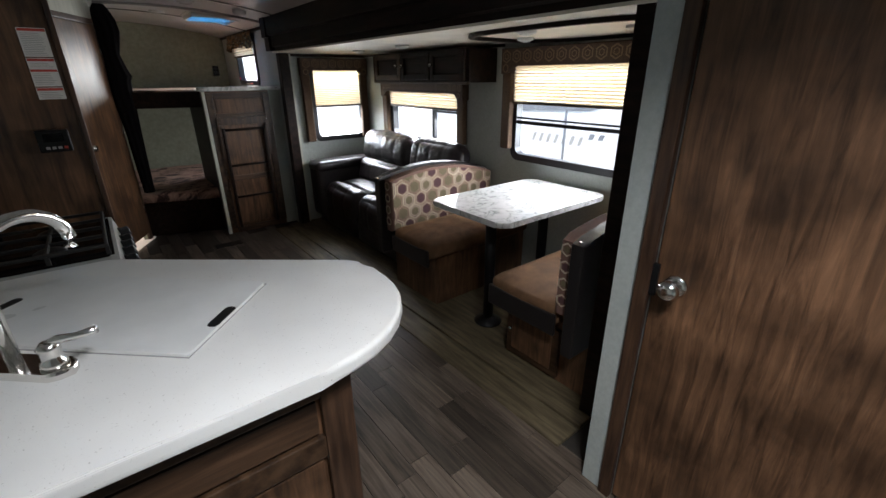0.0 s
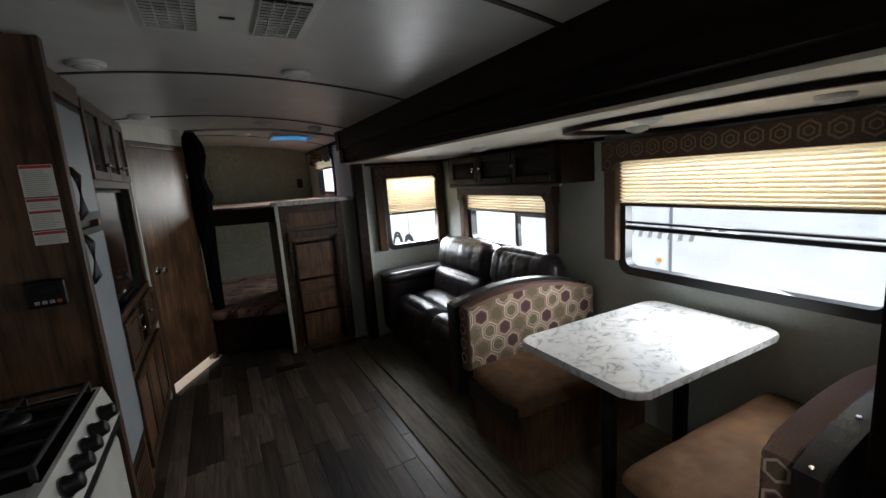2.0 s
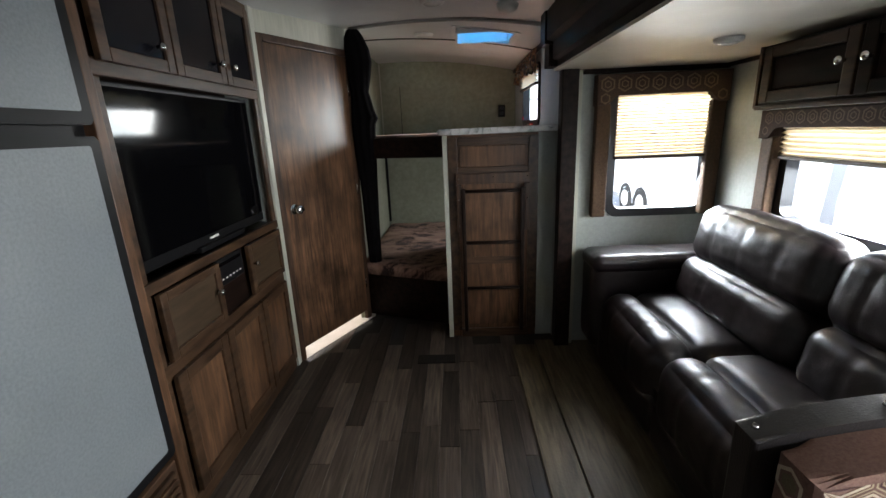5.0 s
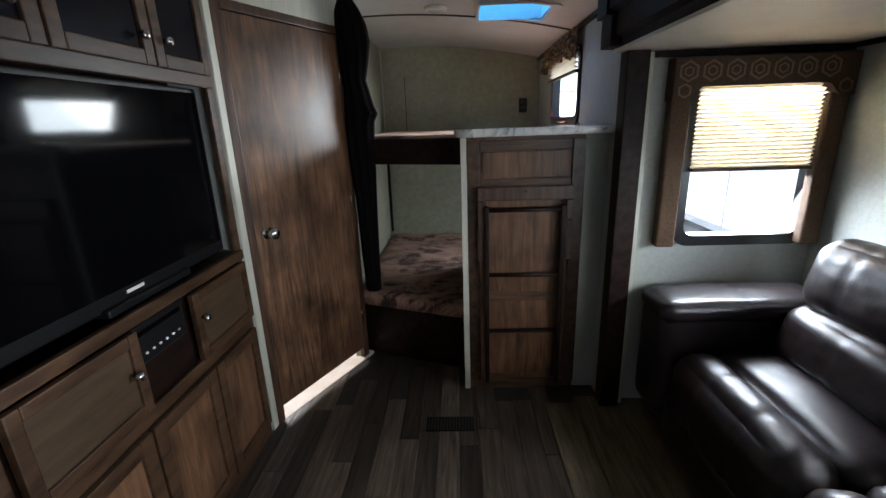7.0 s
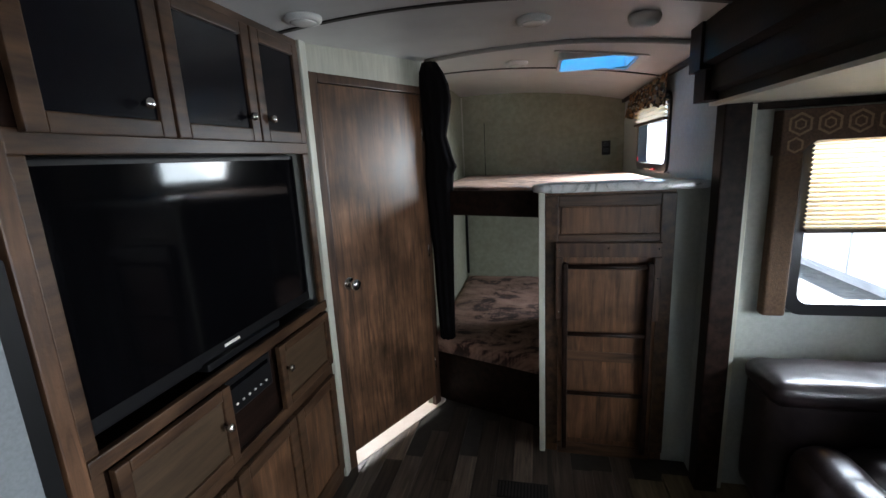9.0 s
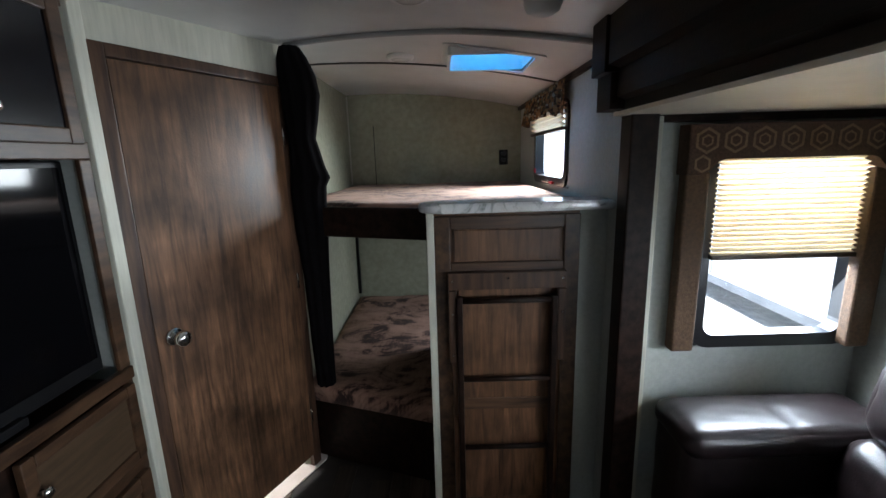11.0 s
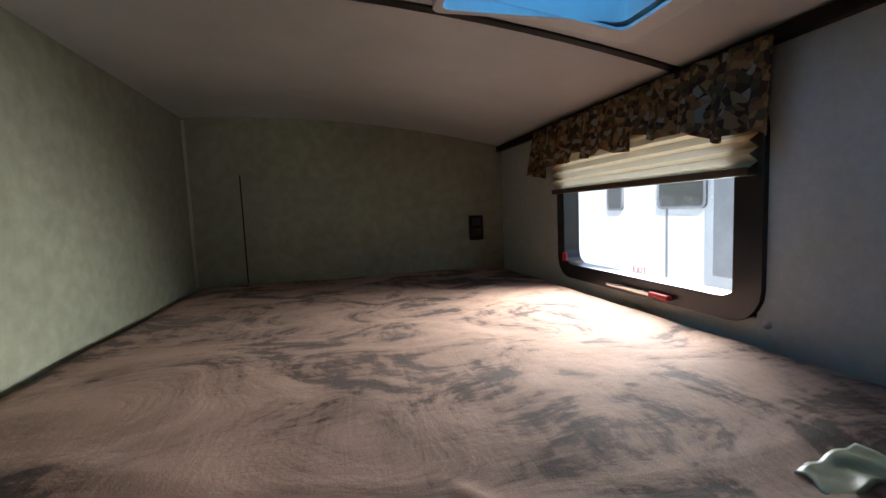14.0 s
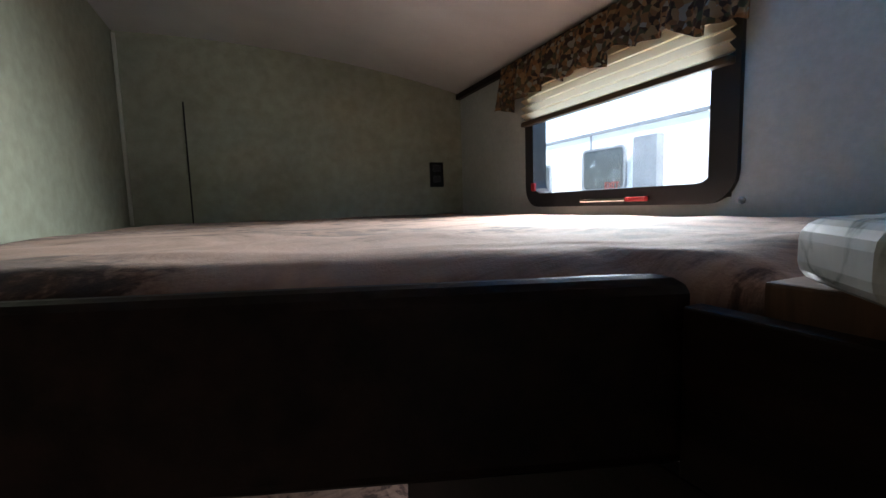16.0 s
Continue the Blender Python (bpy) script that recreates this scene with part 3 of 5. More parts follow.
tagged(box("trim_post_edge", 2.177, 2.20, 4.10, 4.139, 0.022, 1.655, POST, bev=0.004), "pale corner strip", kind="structure")
tagged(box("trim_post_near", 2.06, 2.135, 0.525, 0.625, 0, 1.672, WOOD_D, bev=0.006), "dark wooden post of the slide-out opening", kind="structure")
tagged(box("trim_bunk_corner", 2.085, 2.108, 4.31, FARY, 1.885, 1.91, WOOD_D, bev=0.003), "dark strip along the ceiling corner", kind="structure")
tagged(box("wall_bunk_panel", 2.0, 2.108, 4.285, 4.30, 0, 1.34, WALL, bev=0.002), kind="structure")

# diagonal bath wall with its door
D0, D1 = Vector((0.475, 3.985, 0)), Vector((0.80, 4.63, 0))
DU = (D1 - D0).normalized()
DANG = math.atan2(DU.y, DU.x)
DM = Matrix.Translation(D0) @ Matrix.Rotation(DANG, 4, "Z")
DL = (D1 - D0).length
tagged(box("wall_bath", 0, DL, 0.0, 0.03, 1.87, 2.03, POST, bev=0, turn=DM), kind="structure")
tagged(box("wall_bath_foot", DL - 0.03, DL + 0.02, 0.004, 0.03, 0, 1.87, TRIM, bev=0, turn=DM), kind="structure")
tagged(box("trim_casing", 0.0, 0.045, -0.012, 0.035, 0, 1.90, TRIM, bev=0.004, turn=DM), "brown wooden door casing", kind="structure")
tagged(box("trim_casing_head", 0.045, DL, -0.012, 0.035, 1.862, 1.90, TRIM, bev=0.004, turn=DM), "brown wooden door casing", kind="structure")
tagged(box("trim_door_post", 0.415, 0.487, 3.935, 3.985, 0, 2.02, POST, bev=0.006), "pale corner post", kind="structure")
bd = thing("bath_door", DM @ Vector((0.05, 0, 0)), "closed walnut-grained bath door with a round nickel knob", "door")
box("panel", 0.05, DL - 0.03, -0.004, 0.026, 0.075, 1.858, WOOD, bd, bev=0.003, turn=DM)
def door_knob(parent, m):
    """m: the knob's axis is its z."""
    lathe("rose", [(0.0, 0), (0.032, 0), (0.032, 0.004), (0.026, 0.009), (0.012, 0.011)], m, CHROME, parent, 24)
    lathe("knob", [(0.011, 0.008), (0.011, 0.025), (0.02, 0.03), (0.028, 0.04), (0.029, 0.052), (0.023, 0.062), (0.01, 0.066)], m, CHROME, parent, 24)
door_knob(bd, DM @ Matrix.Translation((0.11, -0.004, 0.955)) @ Matrix.Rotation(radians(90), 4, "X"))
for z in (0.3, 1.0, 1.65):
    cyl("hinge", 0.006, 0.006, 0.07, DM @ Matrix.Translation((DL - 0.028, -0.008, z)), CHROME, bd, 10)

# closet at the start of the walk
wall("wall_closet_side", "y", 0.415, -0.04, 1.83, 2.11, 0, 1.98, [], WALL)
wall("wall_closet", "x", 1.79, 0.04, BACKY, 0.415, 0, 1.99, [(-0.51, 0.30, 0, 1.86)], WALL)
tagged(box("trim_closet_casing", 1.775, 1.80, 0.298, 0.34, 0, 1.90, TRIM, bev=0.004), "brown wooden door casing", kind="structure")
tagged(box("trim_closet_head", 1.775, 1.80, -0.52, 0.298, 1.86, 1.90, TRIM, bev=0.004), "brown wooden door casing", kind="structure")
cd = thing("closet_door", (1.79, -0.05, 0), "closed walnut-grained closet door with a round nickel knob", "door")
box("panel", 1.792, 1.82, -0.505, 0.292, 0.02, 1.855, WOOD, cd, bev=0.004)
door_knob(cd, Matrix.Translation((1.792, 0.23, 0.90)) @ Matrix.Rotation(radians(-90), 4, "Y"))
box("latch", 1.782, 1.796, 0.28, 0.299, 0.85, 0.95, BLACK, cd, bev=0.002)

# ---- windows ----


def window(name, axis, at, lo, hi, z0, z1, label, bars=()):
    """A rounded black-framed trailer window; at is the inner wall face; it is 5 cm deep outward."""
    t = thing(name, (at, (lo + hi) / 2, z0) if axis == "x" else ((lo + hi) / 2, at, z0), label, "window")
    tagged(t, kind="structure")
    ring_plate("frame", round_rect(lo - 0.035, hi + 0.035, z0 - 0.035, z1 + 0.035, 0.07), round_rect(lo + 0.012, hi - 0.012, z0 + 0.012, z1 - 0.012, 0.045), at - 0.012, at + 0.045, RUBBER, t, axis)
    for kind, u0, u1, w0, w1 in bars:
        if axis == "x":
            box("bar", at - 0.002, at + 0.03, u0, u1, w0, w1, RUBBER, t, bev=0.004)
        else:
            box("bar", u0, u1, at - 0.002, at + 0.03, w0, w1, RUBBER, t, bev=0.004)
    p = prism("pane", round_rect(lo + 0.008, hi - 0.008, z0 + 0.008, z1 - 0.008, 0.045), at + 0.031, at + 0.035, GLASS, t, axis)
    p.visible_shadow = False
    return t


window("window_1", "x", SX, 0.86, 1.96, 0.915, 1.54, "large black-framed dinette window with a cross bar", [("h", 0.87, 1.95, 1.135, 1.158), ("h", 0.87, 1.95, 1.17, 1.182)])
window("window_2", "x", SX, 2.58, 3.60, 0.915, 1.39, "black-framed sliding window behind the sofa", [("v", 2.93, 2.965, 0.925, 1.38), ("h", 2.59, 2.93, 1.16, 1.18)])
window("window_3", "y", 4.14, 2.40, 2.925, 0.87, 1.55, "black-framed window in the end wall of the slide-out")
bw = window("window_4", "x", WX1, 4.86, 5.548, 1.41, 1.78, "black-framed bunk window with a red latch", [("v", 4.862, 4.896, 1.42, 1.77)])
box("latch", WX1 - 0.028, WX1 - 0.014, 5.10, 5.28, 1.386, 1.396, CHROME, bw, bev=0.003)
box("latch_grip", WX1 - 0.03, WX1 - 0.014, 5.04, 5.105, 1.385, 1.398, RED, bw, bev=0.004)
box("clip", WX1 - 0.02, WX1 - 0.01, 5.52, 5.54, 1.43, 1.46, RED, bw, bev=0.004)

txt = bpy.data.curves.new("exit_text", "FONT")
txt.body, txt.size, txt.extrude = "EXIT", 0.027, 0.0004
tob = new("exit_sign", txt)
txt.materials.append(REDINK)
tob.matrix_world = pose(WX1 + 0.0295, 5.236, 1.425, 90, 0, -90)
tagged(tob, "red exit lettering stuck on the bunk window pane", "sign")
ws = thing("wall_stud", (WX1, 4.82, 1.382), "small grey snap stud on the wall below the bunk window", "stud")
lathe("cap", [(0.008, 0.0), (0.008, 0.004), (0.005, 0.009), (0.002, 0.011)], Matrix.Translation((WX1, 4.82, 1.382)) @ Matrix.Rotation(radians(-90), 4, "Y"), GREYINK, ws, 12)


def blind(axis, at, lo, hi, z0, z1, label, pitch=0.02):
    """A pleated shade: zigzag folds with a bottom rail; at is its middle plane."""
    t = thing("pleated_shade", (at, (lo + hi) / 2, z0) if axis == "x" else ((lo + hi) / 2, at, z0), label, "window shade", "pleated window shades")
    n = max(4, round((z1 - z0) / pitch))
    bm = bmesh.new()
    rows = []
    for i in range(2 * n + 1):
        z = z0 + (z1 - z0) * i / (2 * n)
        d = at + (0.011 if i % 2 else -0.011)
        cols = []
        for k in range(13):
            u = lo + (hi - lo) * k / 12
            w = 0.0003 * math.sin(k * 0.9 + i * 0.4)
            cols.append(bm.verts.new((d, u, z + w) if axis == "x" else (u, d, z + w)))
        rows.append(cols)
    for a, b in zip(rows, rows[1:]):
        for k in range(12):
            bm.faces.new((a[k], a[k + 1], b[k + 1], b[k]))
    finish("pleats", bm, BLIND, t)
    if axis == "x":
        box("bottom_rail", at - 0.013, at + 0.013, lo, hi, z0 - 0.014, z0 + 0.002, TANPANEL, t)
    else:
        box("bottom_rail", lo, hi, at - 0.013, at + 0.013, z0 - 0.014, z0 + 0.002, TANPANEL, t)


blind("x", SX - 0.03, 0.86, 1.965, 1.285, 1.56, "half-drawn cream pleated shade over the dinette window")
blind("x", SX - 0.03, 2.57, 3.61, 1.20, 1.42, "half-drawn cream pleated shade over the sofa window")
blind("y", 4.14 - 0.03, 2.40, 2.925, 1.185, 1.58, "half-drawn cream pleated shade over the end window", 0.017)
blind("x", WX1 - 0.025, 4.835, 5.575, 1.675, 1.80, "mostly raised cream pleated shade over the bunk window", 0.024)


def hexagon(bm, place, cu, cv, r, wid, mi):
    """A flat hexagonal ring of cloth on a surface; wid 0 fills it."""
    o = [(cu + r * math.cos(radians(60 * i + 30)), cv + r * math.sin(radians(60 * i + 30))) for i in range(6)]
    vo = [bm.verts.new(place(*p)) for p in o]
    if wid == 0:
        bm.faces.new(vo).material_index = mi
        return
    k = (r - wid) / r
    vi = [bm.verts.new(place(cu + (p[0] - cu) * k, cv + (p[1] - cv) * k)) for p in o]
    for i in range(6):
        bm.faces.new((vo[i], vo[(i + 1) % 6], vi[(i + 1) % 6], vi[i])).material_index = mi


def valance(axis, at, lo, hi, z0, z1, leg_lo, leg_hi, label, depth=0.075):
    """A padded cloth board over a window, scalloped at its ends, with side legs; at is the wall face."""
    t = thing("valance", (at, (lo + hi) / 2, z0) if axis == "x" else ((lo + hi) / 2, at, z0), label, "valance", "window valances")
    d = z1 - z0
    a, b = at - depth, at - 0.003
    drop = 0.055
    pts = [(lo, z1), (lo, z0 - drop)]
    for i in range(7):
        s = i / 6
        pts.append((lo + 0.05 + 0.07 * s, z0 - drop + drop * (0.5 - 0.5 * math.cos(math.pi * s))))
    for i in range(7):
        s = 1 - i / 6
        pts.append((hi - 0.05 - 0.07 * s, z0 - drop + drop * (0.5 - 0.5 * math.cos(math.pi * s))))
    pts += [(hi, z0 - drop), (hi, z1)]
    prism("board", pts, a, b, VALCLOTH, t, axis, bev=0.006, seg=2)
    bm = bmesh.new()
    place = (lambda u, w: (a - 0.002, u, w)) if axis == "x" else (lambda u, w: (u, a - 0.002, w))
    r = d * 0.40
    u, k = lo + r * 1.3, 0
    while u < hi - r:
        hexagon(bm, place, u, z0 + d * 0.5, r, r * 0.22, 0)
        hexagon(bm, place, u, z0 + d * 0.5, r * 0.5, r * 0.16, 0)
        u += r * 2.15
    for u in (lo + 0.045, hi - 0.045):
        hexagon(bm, place, u, z0 - 0.02, r * 0.7, r * 0.2, 0)
    finish("woven_pattern", bm, VALLINE, t)
    for u0, u1, zb in ((lo + 0.004, lo + 0.085, leg_lo), (hi - 0.085, hi - 0.004, leg_hi)):
        if zb is None:
            continue
        if axis == "x":
            box("side_leg", at - depth + 0.012, at - 0.013, u0, u1, zb, z0 - drop + 0.01, VALLEG, t, bev=0.012, seg=3)
        else:
            box("side_leg", u0, u1, at - depth + 0.012, at - 0.013, zb, z0 - drop + 0.01, VALLEG, t, bev=0.012, seg=3)


valance("x", SX, 0.78, 2.06, 1.52, 1.625, 0.96, 0.96, "scalloped brown valance with hexagon pattern over the dinette window")
valance("x", SX, 2.47, 3.71, 1.33, 1.40, 0.93, 0.93, "scalloped brown valance with hexagon pattern over the sofa window")
valance("y", 4.14, 2.27, 3.0 - 0.02, 1.52, 1.625, 0.845, 0.845, "scalloped brown valance with hexagon pattern over the end window")

# ruffled valance at the bunk window
bm = bmesh.new()
rows = []
for i in range(9):
    s = i / 8
    row = []
    for k in range(121):
        u = 4.79 + 0.89 * k / 120
        f = math.sin(k * 0.52) + 0.6 * math.sin(k * 1.13 + 1)
        amp = 0.004 + 0.014 * s
        zb = 1.755 + 0.012 * math.sin(k * 0.33) + 0.008 * noise.noise((k * 0.21, 3, 0)) - 0.018 * math.cos(2 * math.pi * k / 120) - 0.012 * math.cos(math.pi * k / 30)
        row.append(bm.verts.new((2.068 - 0.018 * s + amp * f, u, 1.895 * (1 - s) + zb * s)))
    rows.append(row)
for a, b in zip(rows, rows[1:]):
    for k in range(120):
        bm.faces.new((a[k], a[k + 1], b[k + 1], b[k]))
ruffle = finish("ruffled_valance", bm, PATCH, None, True)
sol = ruffle.modifiers.new("thick", "SOLIDIFY")
sol.thickness = 0.003
tagged(ruffle, "gathered patchwork cloth valance over the bunk window", "valance")

# ---- kitchen corner ----
OUT = [(-0.135, 0.468), (0.84, 0.468)]
for i in range(1, 10):
    s = radians(-90 + 100 * i / 9)
    OUT.append((0.86 + 0.315 * math.cos(s), 0.785 + 0.315 * math.sin(s)))
for i in range(1, 7):
    s = radians(10 + 45 * i / 6)
    OUT.append((1.02 + 0.15 * math.cos(s), 0.845 + 0.15 * math.sin(s)))
OUT += [(0.56, 1.40), (0.545, 1.435), (-0.135, 1.435)]
kc = thing("kitchen_cabinet", (0.4, 0.9, 0), "angled walnut kitchen cabinet with speckled white countertop", "kitchen cabinet")
prism("countertop", OUT, 0.88, 0.92, COUNTER, kc, bev=0.012, seg=4, label="speckled white countertop with rounded end")
prism("body", [(-0.135, 0.56), (0.93, 0.56), (0.96, 0.62), (0.93, 0.86), (0.45, 1.34), (0.45, 1.43), (-0.135, 1.43)], 0, 0.879, WOOD, kc)
for x0, x1 in ((0.86, 0.935), (0.40, 0.46)):
    box("stile", x0, x1, 0.542, 0.559, 0.06, 0.875, TRIM, kc)
box("rail", 0.46, 0.86, 0.542, 0.559, 0.80, 0.875, FRAMEWOOD, kc)
box("rail", 0.46, 0.86, 0.542, 0.559, 0.63, 0.69, FRAMEWOOD, kc)
box("rail", 0.46, 0.86, 0.542, 0.559, 0.06, 0.12, FRAMEWOOD, kc)
box("drawer_front", 0.47, 0.85, 0.548, 0.558, 0.70, 0.79, WOOD_H, kc)
box("cabinet_door", 0.47, 0.85, 0.548, 0.558, 0.13, 0.62, WOOD, kc)

# sink cover and faucet, set on the diagonal
CU = Vector((0.73, -0.685, 0)).normalized()
CM = Matrix.Translation((0.880, 0.930, 0.92)) @ Matrix.Rotation(math.atan2(CU.y, CU.x), 4, "Z")
sc = thing("sink_cover", CM @ Vector((-0.29, -0.17, 0)), "white plastic sink cover lying flush in the countertop", "sink cover")
bm = bmesh.new()
add_prism(bm, round_rect(-0.60, 0.0, -0.335, 0.0, 0.012), 0.001, 0.009, "z", 0.003, 2)
bmesh.ops.transform(bm, verts=list(bm.verts), matrix=CM)
finish("plate", bm, SINKCOVER, sc)
for u in (-0.014, -0.585):
    bm = bmesh.new()
    add_prism(bm, round_rect(u - 0.013, u + 0.013, -0.232, -0.142, 0.010), 0.0085, 0.0105, "z")
    bmesh.ops.transform(bm, verts=list(bm.verts), matrix=CM)
    finish("finger_slot", bm, BLACK, sc, label="dark finger slot")
bm = bmesh.new()
for a in ((-0.60, 0.002, -0.337, -0.335), (-0.60, 0.002, 0.0, 0.002), (0.0, 0.002, -0.337, 0.002)):
    add_box(bm, a[0], a[1], a[2], a[3], 0.0, 0.002, 0, 1, CM)
finish("joint", bm, GREYINK, sc)

fa = thing("faucet", CM @ Vector((-0.31, -0.40, 0)), "brushed nickel gooseneck kitchen faucet with lever handles", "faucet")
bm = bmesh.new()
add_prism(bm, round_rect(-0.43, -0.19, -0.43, -0.37, 0.028), 0.0, 0.018, "z", 0.005, 2)
bmesh.ops.transform(bm, verts=list(bm.verts), matrix=CM)
finish("base_plate", bm, CHROME, fa)
def FP(u, v, z):
    return CM @ Vector((u, v, z))
neck = [FP(-0.31, -0.40, 0.015), FP(-0.31, -0.40, 0.14)]
for i in range(13):
    s = radians(180 - 195 * i / 12)
    neck.append(FP(-0.31, -0.40 + 0.095 + 0.095 * math.cos(s), 0.21 + 0.075 * math.sin(s)))
tube("spout", neck, [0.013] * 13 + [0.014, 0.015], CHROME, fa, 14)
for u, sgn in ((-0.225, 1), (-0.395, -1)):
    lathe("valve", [(0.024, 0.015), (0.022, 0.03), (0.017, 0.036), (0.018, 0.055), (0.02, 0.06), (0.012, 0.07)], CM @ Matrix.Translation((u, -0.40, 0)), CHROME, fa, 18)
    tube("lever", [FP(u, -0.40, 0.066), FP(u + sgn * 0.02, -0.395, 0.075), FP(u + sgn * 0.05, -0.385, 0.078), FP(u + sgn * 0.085, -0.375, 0.088)], [0.008, 0.009, 0.007, 0.008], CHROME, fa, 10)

# stove
st = thing("gas_stove", (0.3, 1.74, 0), "gas stove with black cooktop, iron grate and white control panel", "stove")
box("body", -0.13, 0.55, 1.44, 1.99, 0.0, 0.86, BLACK, st)
prism("control_panel", [(0.552, 0.81), (0.592, 0.805), (0.605, 0.815), (0.575, 0.918), (0.552, 0.92)], 1.40, 1.985, ENAMEL, st, "y", bev=0.004, label="white enamel control panel")
box("cooktop", -0.13, 0.575, 1.44, 1.99, 0.90, 0.915, ENAMEL, st, bev=0.006)
box("burner_tray", -0.09, 0.565, 1.47, 1.965, 0.914, 0.920, SCREEN, st, bev=0.003, label="glossy black burner tray")
box("vent_slot", 0.552, 0.60, 1.44, 1.985, 0.775, 0.803, BLACK, st)
prism("oven_door", round_rect(1.45, 1.94, 0.16, 0.77, 0.02), 0.552, 0.598, ENAMEL, st, "x", bev=0.006, label="white enamel oven door")
for y in (1.50, 1.59, 1.672, 1.752, 1.862):
    q = Matrix.Translation((0.592, y, 0.874)) @ Matrix.Rotation(radians(74), 4, "Y")
    lathe("burner_knob", [(0.026, 0.0), (0.026, 0.006), (0.022, 0.01), (0.020, 0.03), (0.015, 0.034)], q, BLACK, st, 18)
for cx, cy in ((0.08, 1.6), (0.08, 1.84), (0.40, 1.6), (0.40, 1.84)):
    lathe("burner", [(0.045, 0.919), (0.045, 0.928), (0.03, 0.936), (0.01, 0.938)], Matrix.Translation((cx, cy, 0)), IRON, st, 18)
bm = bmesh.new()
for y in (1.485, 1.60, 1.715, 1.83, 1.95):
    add_box(bm, -0.07, 0.55, y - 0.005, y + 0.005, 0.945, 0.957, 0.002, 1)
for x in (-0.07, 0.08, 0.24, 0.40, 0.55):
    add_box(bm, x - 0.005, x + 0.005, 1.48, 1.955, 0.944, 0.956, 0.002, 1)
    for y in (1.485, 1.95):
        add_box(bm, x - 0.006, x + 0.006, y - 0.006, y + 0.006, 0.919, 0.95, 0, 1)
finish("grate", bm, IRON, st)

# tall fridge housing
fh = thing("fridge_housing", (0.2, 2.5, 0), "tall walnut housing round the fridge with louvred foot", "cabinet")
box("side_panel", -0.135, 0.566, 2.068, 2.0885, 0, 2.0, WOOD, fh, bev=0.002)
box("edge_strip", 0.566, 0.584, 2.062, 2.105, 0.0, 2.0, TRIM, fh)
box("top_panel", -0.13, 0.50, 2.087, 2.855, 1.922, 2.01, WOOD_H, fh)
box("inner_panel", -0.13, 0.49, 2.818, 2.856, 0.0, 1.92, WOOD, fh)
box("foot_panel", -0.13, 0.48, 2.087, 2.816, 0.0, 0.30, WOOD_H, fh)
for i in range(8):
    box("louvre", 0.478, 0.497, 2.14, 2.79, 0.04 + i * 0.031, 0.06 + i * 0.031, FRAMEWOOD, fh, bev=0.005)
fr = thing("fridge", (0.2, 2.5, 0.25), "two-door fridge with grey panels, black frame and black handles", "fridge")
box("body", -0.12, 0.46, 2.09, 2.815, 0.305, 1.92, BLACK, fr)
for z0, z1 in ((0.345, 1.395), (1.425, 1.90)):
    prism("door", round_rect(2.16, 2.80, z0, z1, 0.012), 0.462, 0.505, BLACK, fr, "x", bev=0.005, label="black door frame")
    prism("door_panel", round_rect(2.235, 2.765, z0 + 0.035, z1 - 0.025, 0.006), 0.505, 0.5085, FRIDGE, fr, "x", bev=0.001, label="grey textured door panel")
for z0, z1 in ((1.44, 1.625), (1.205, 1.385)):
    tube("handle", [(0.505, 2.283, z0), (0.545, 2.283, z0 + 0.01), (0.56, 2.283, z0 + 0.03), (0.56, 2.283, z1 - 0.03), (0.545, 2.283, z1 - 0.01), (0.505, 2.283, z1)], 0.014, BLACK, fr, 12)
    box("handle_plate", 0.503, 0.512, 2.205, 2.295, z0 - 0.01, z1 + 0.01, BLACK, fr, bev=0.008)

# notices on the side panel
for zb, zt in ((1.529, 1.625), (1.427, 1.525), (1.381, 1.423)):
    t = thing("warning_label", (0.51, 2.067, zb), "white printed warning label with a red heading", "label", "warning labels on the cabinet side")
    box("sheet", 0.472, 0.552, 2.0655, 2.0675, zb, zt, PAPER, t, bev=0)
    box("heading", 0.474, 0.550, 2.0648, 2.0657, zt - 0.011, zt - 0.002, REDINK, t, bev=0)
    if zb < 1.5 < zt:
        box("heading", 0.474, 0.550, 2.0648, 2.0657, 1.478, 1.486, REDINK, t, bev=0)
    bm = bmesh.new()
    z = zt - 0.017
    while z > zb + 0.006:
        if not (zb < 1.5 < zt and 1.472 < z < 1.492):
            add_box(bm, 0.478, 0.546 - 0.02 * random.random(), 2.0648, 2.0657, z - 0.0018, z, 0, 1)
        z -= 0.006
    finish("printed_lines", bm, GREYINK, t)
cp = thing("control_box", (0.49, 2.05, 1.19), "black plastic monitor box with small switches", "control panel")
box("case", 0.425, 0.525, 2.043, 2.067, 1.188, 1.272, BLACK, cp, bev=0.008, seg=3)
box("display", 0.445, 0.505, 2.0405, 2.044, 1.228, 1.258, SCREEN, cp, bev=0.002)
for i in range(4):
    box("switch", 0.445 + i * 0.018, 0.457 + i * 0.018, 2.039, 2.044, 1.2, 1.21, REDINK if i == 3 else GREYINK, cp, bev=0.001)

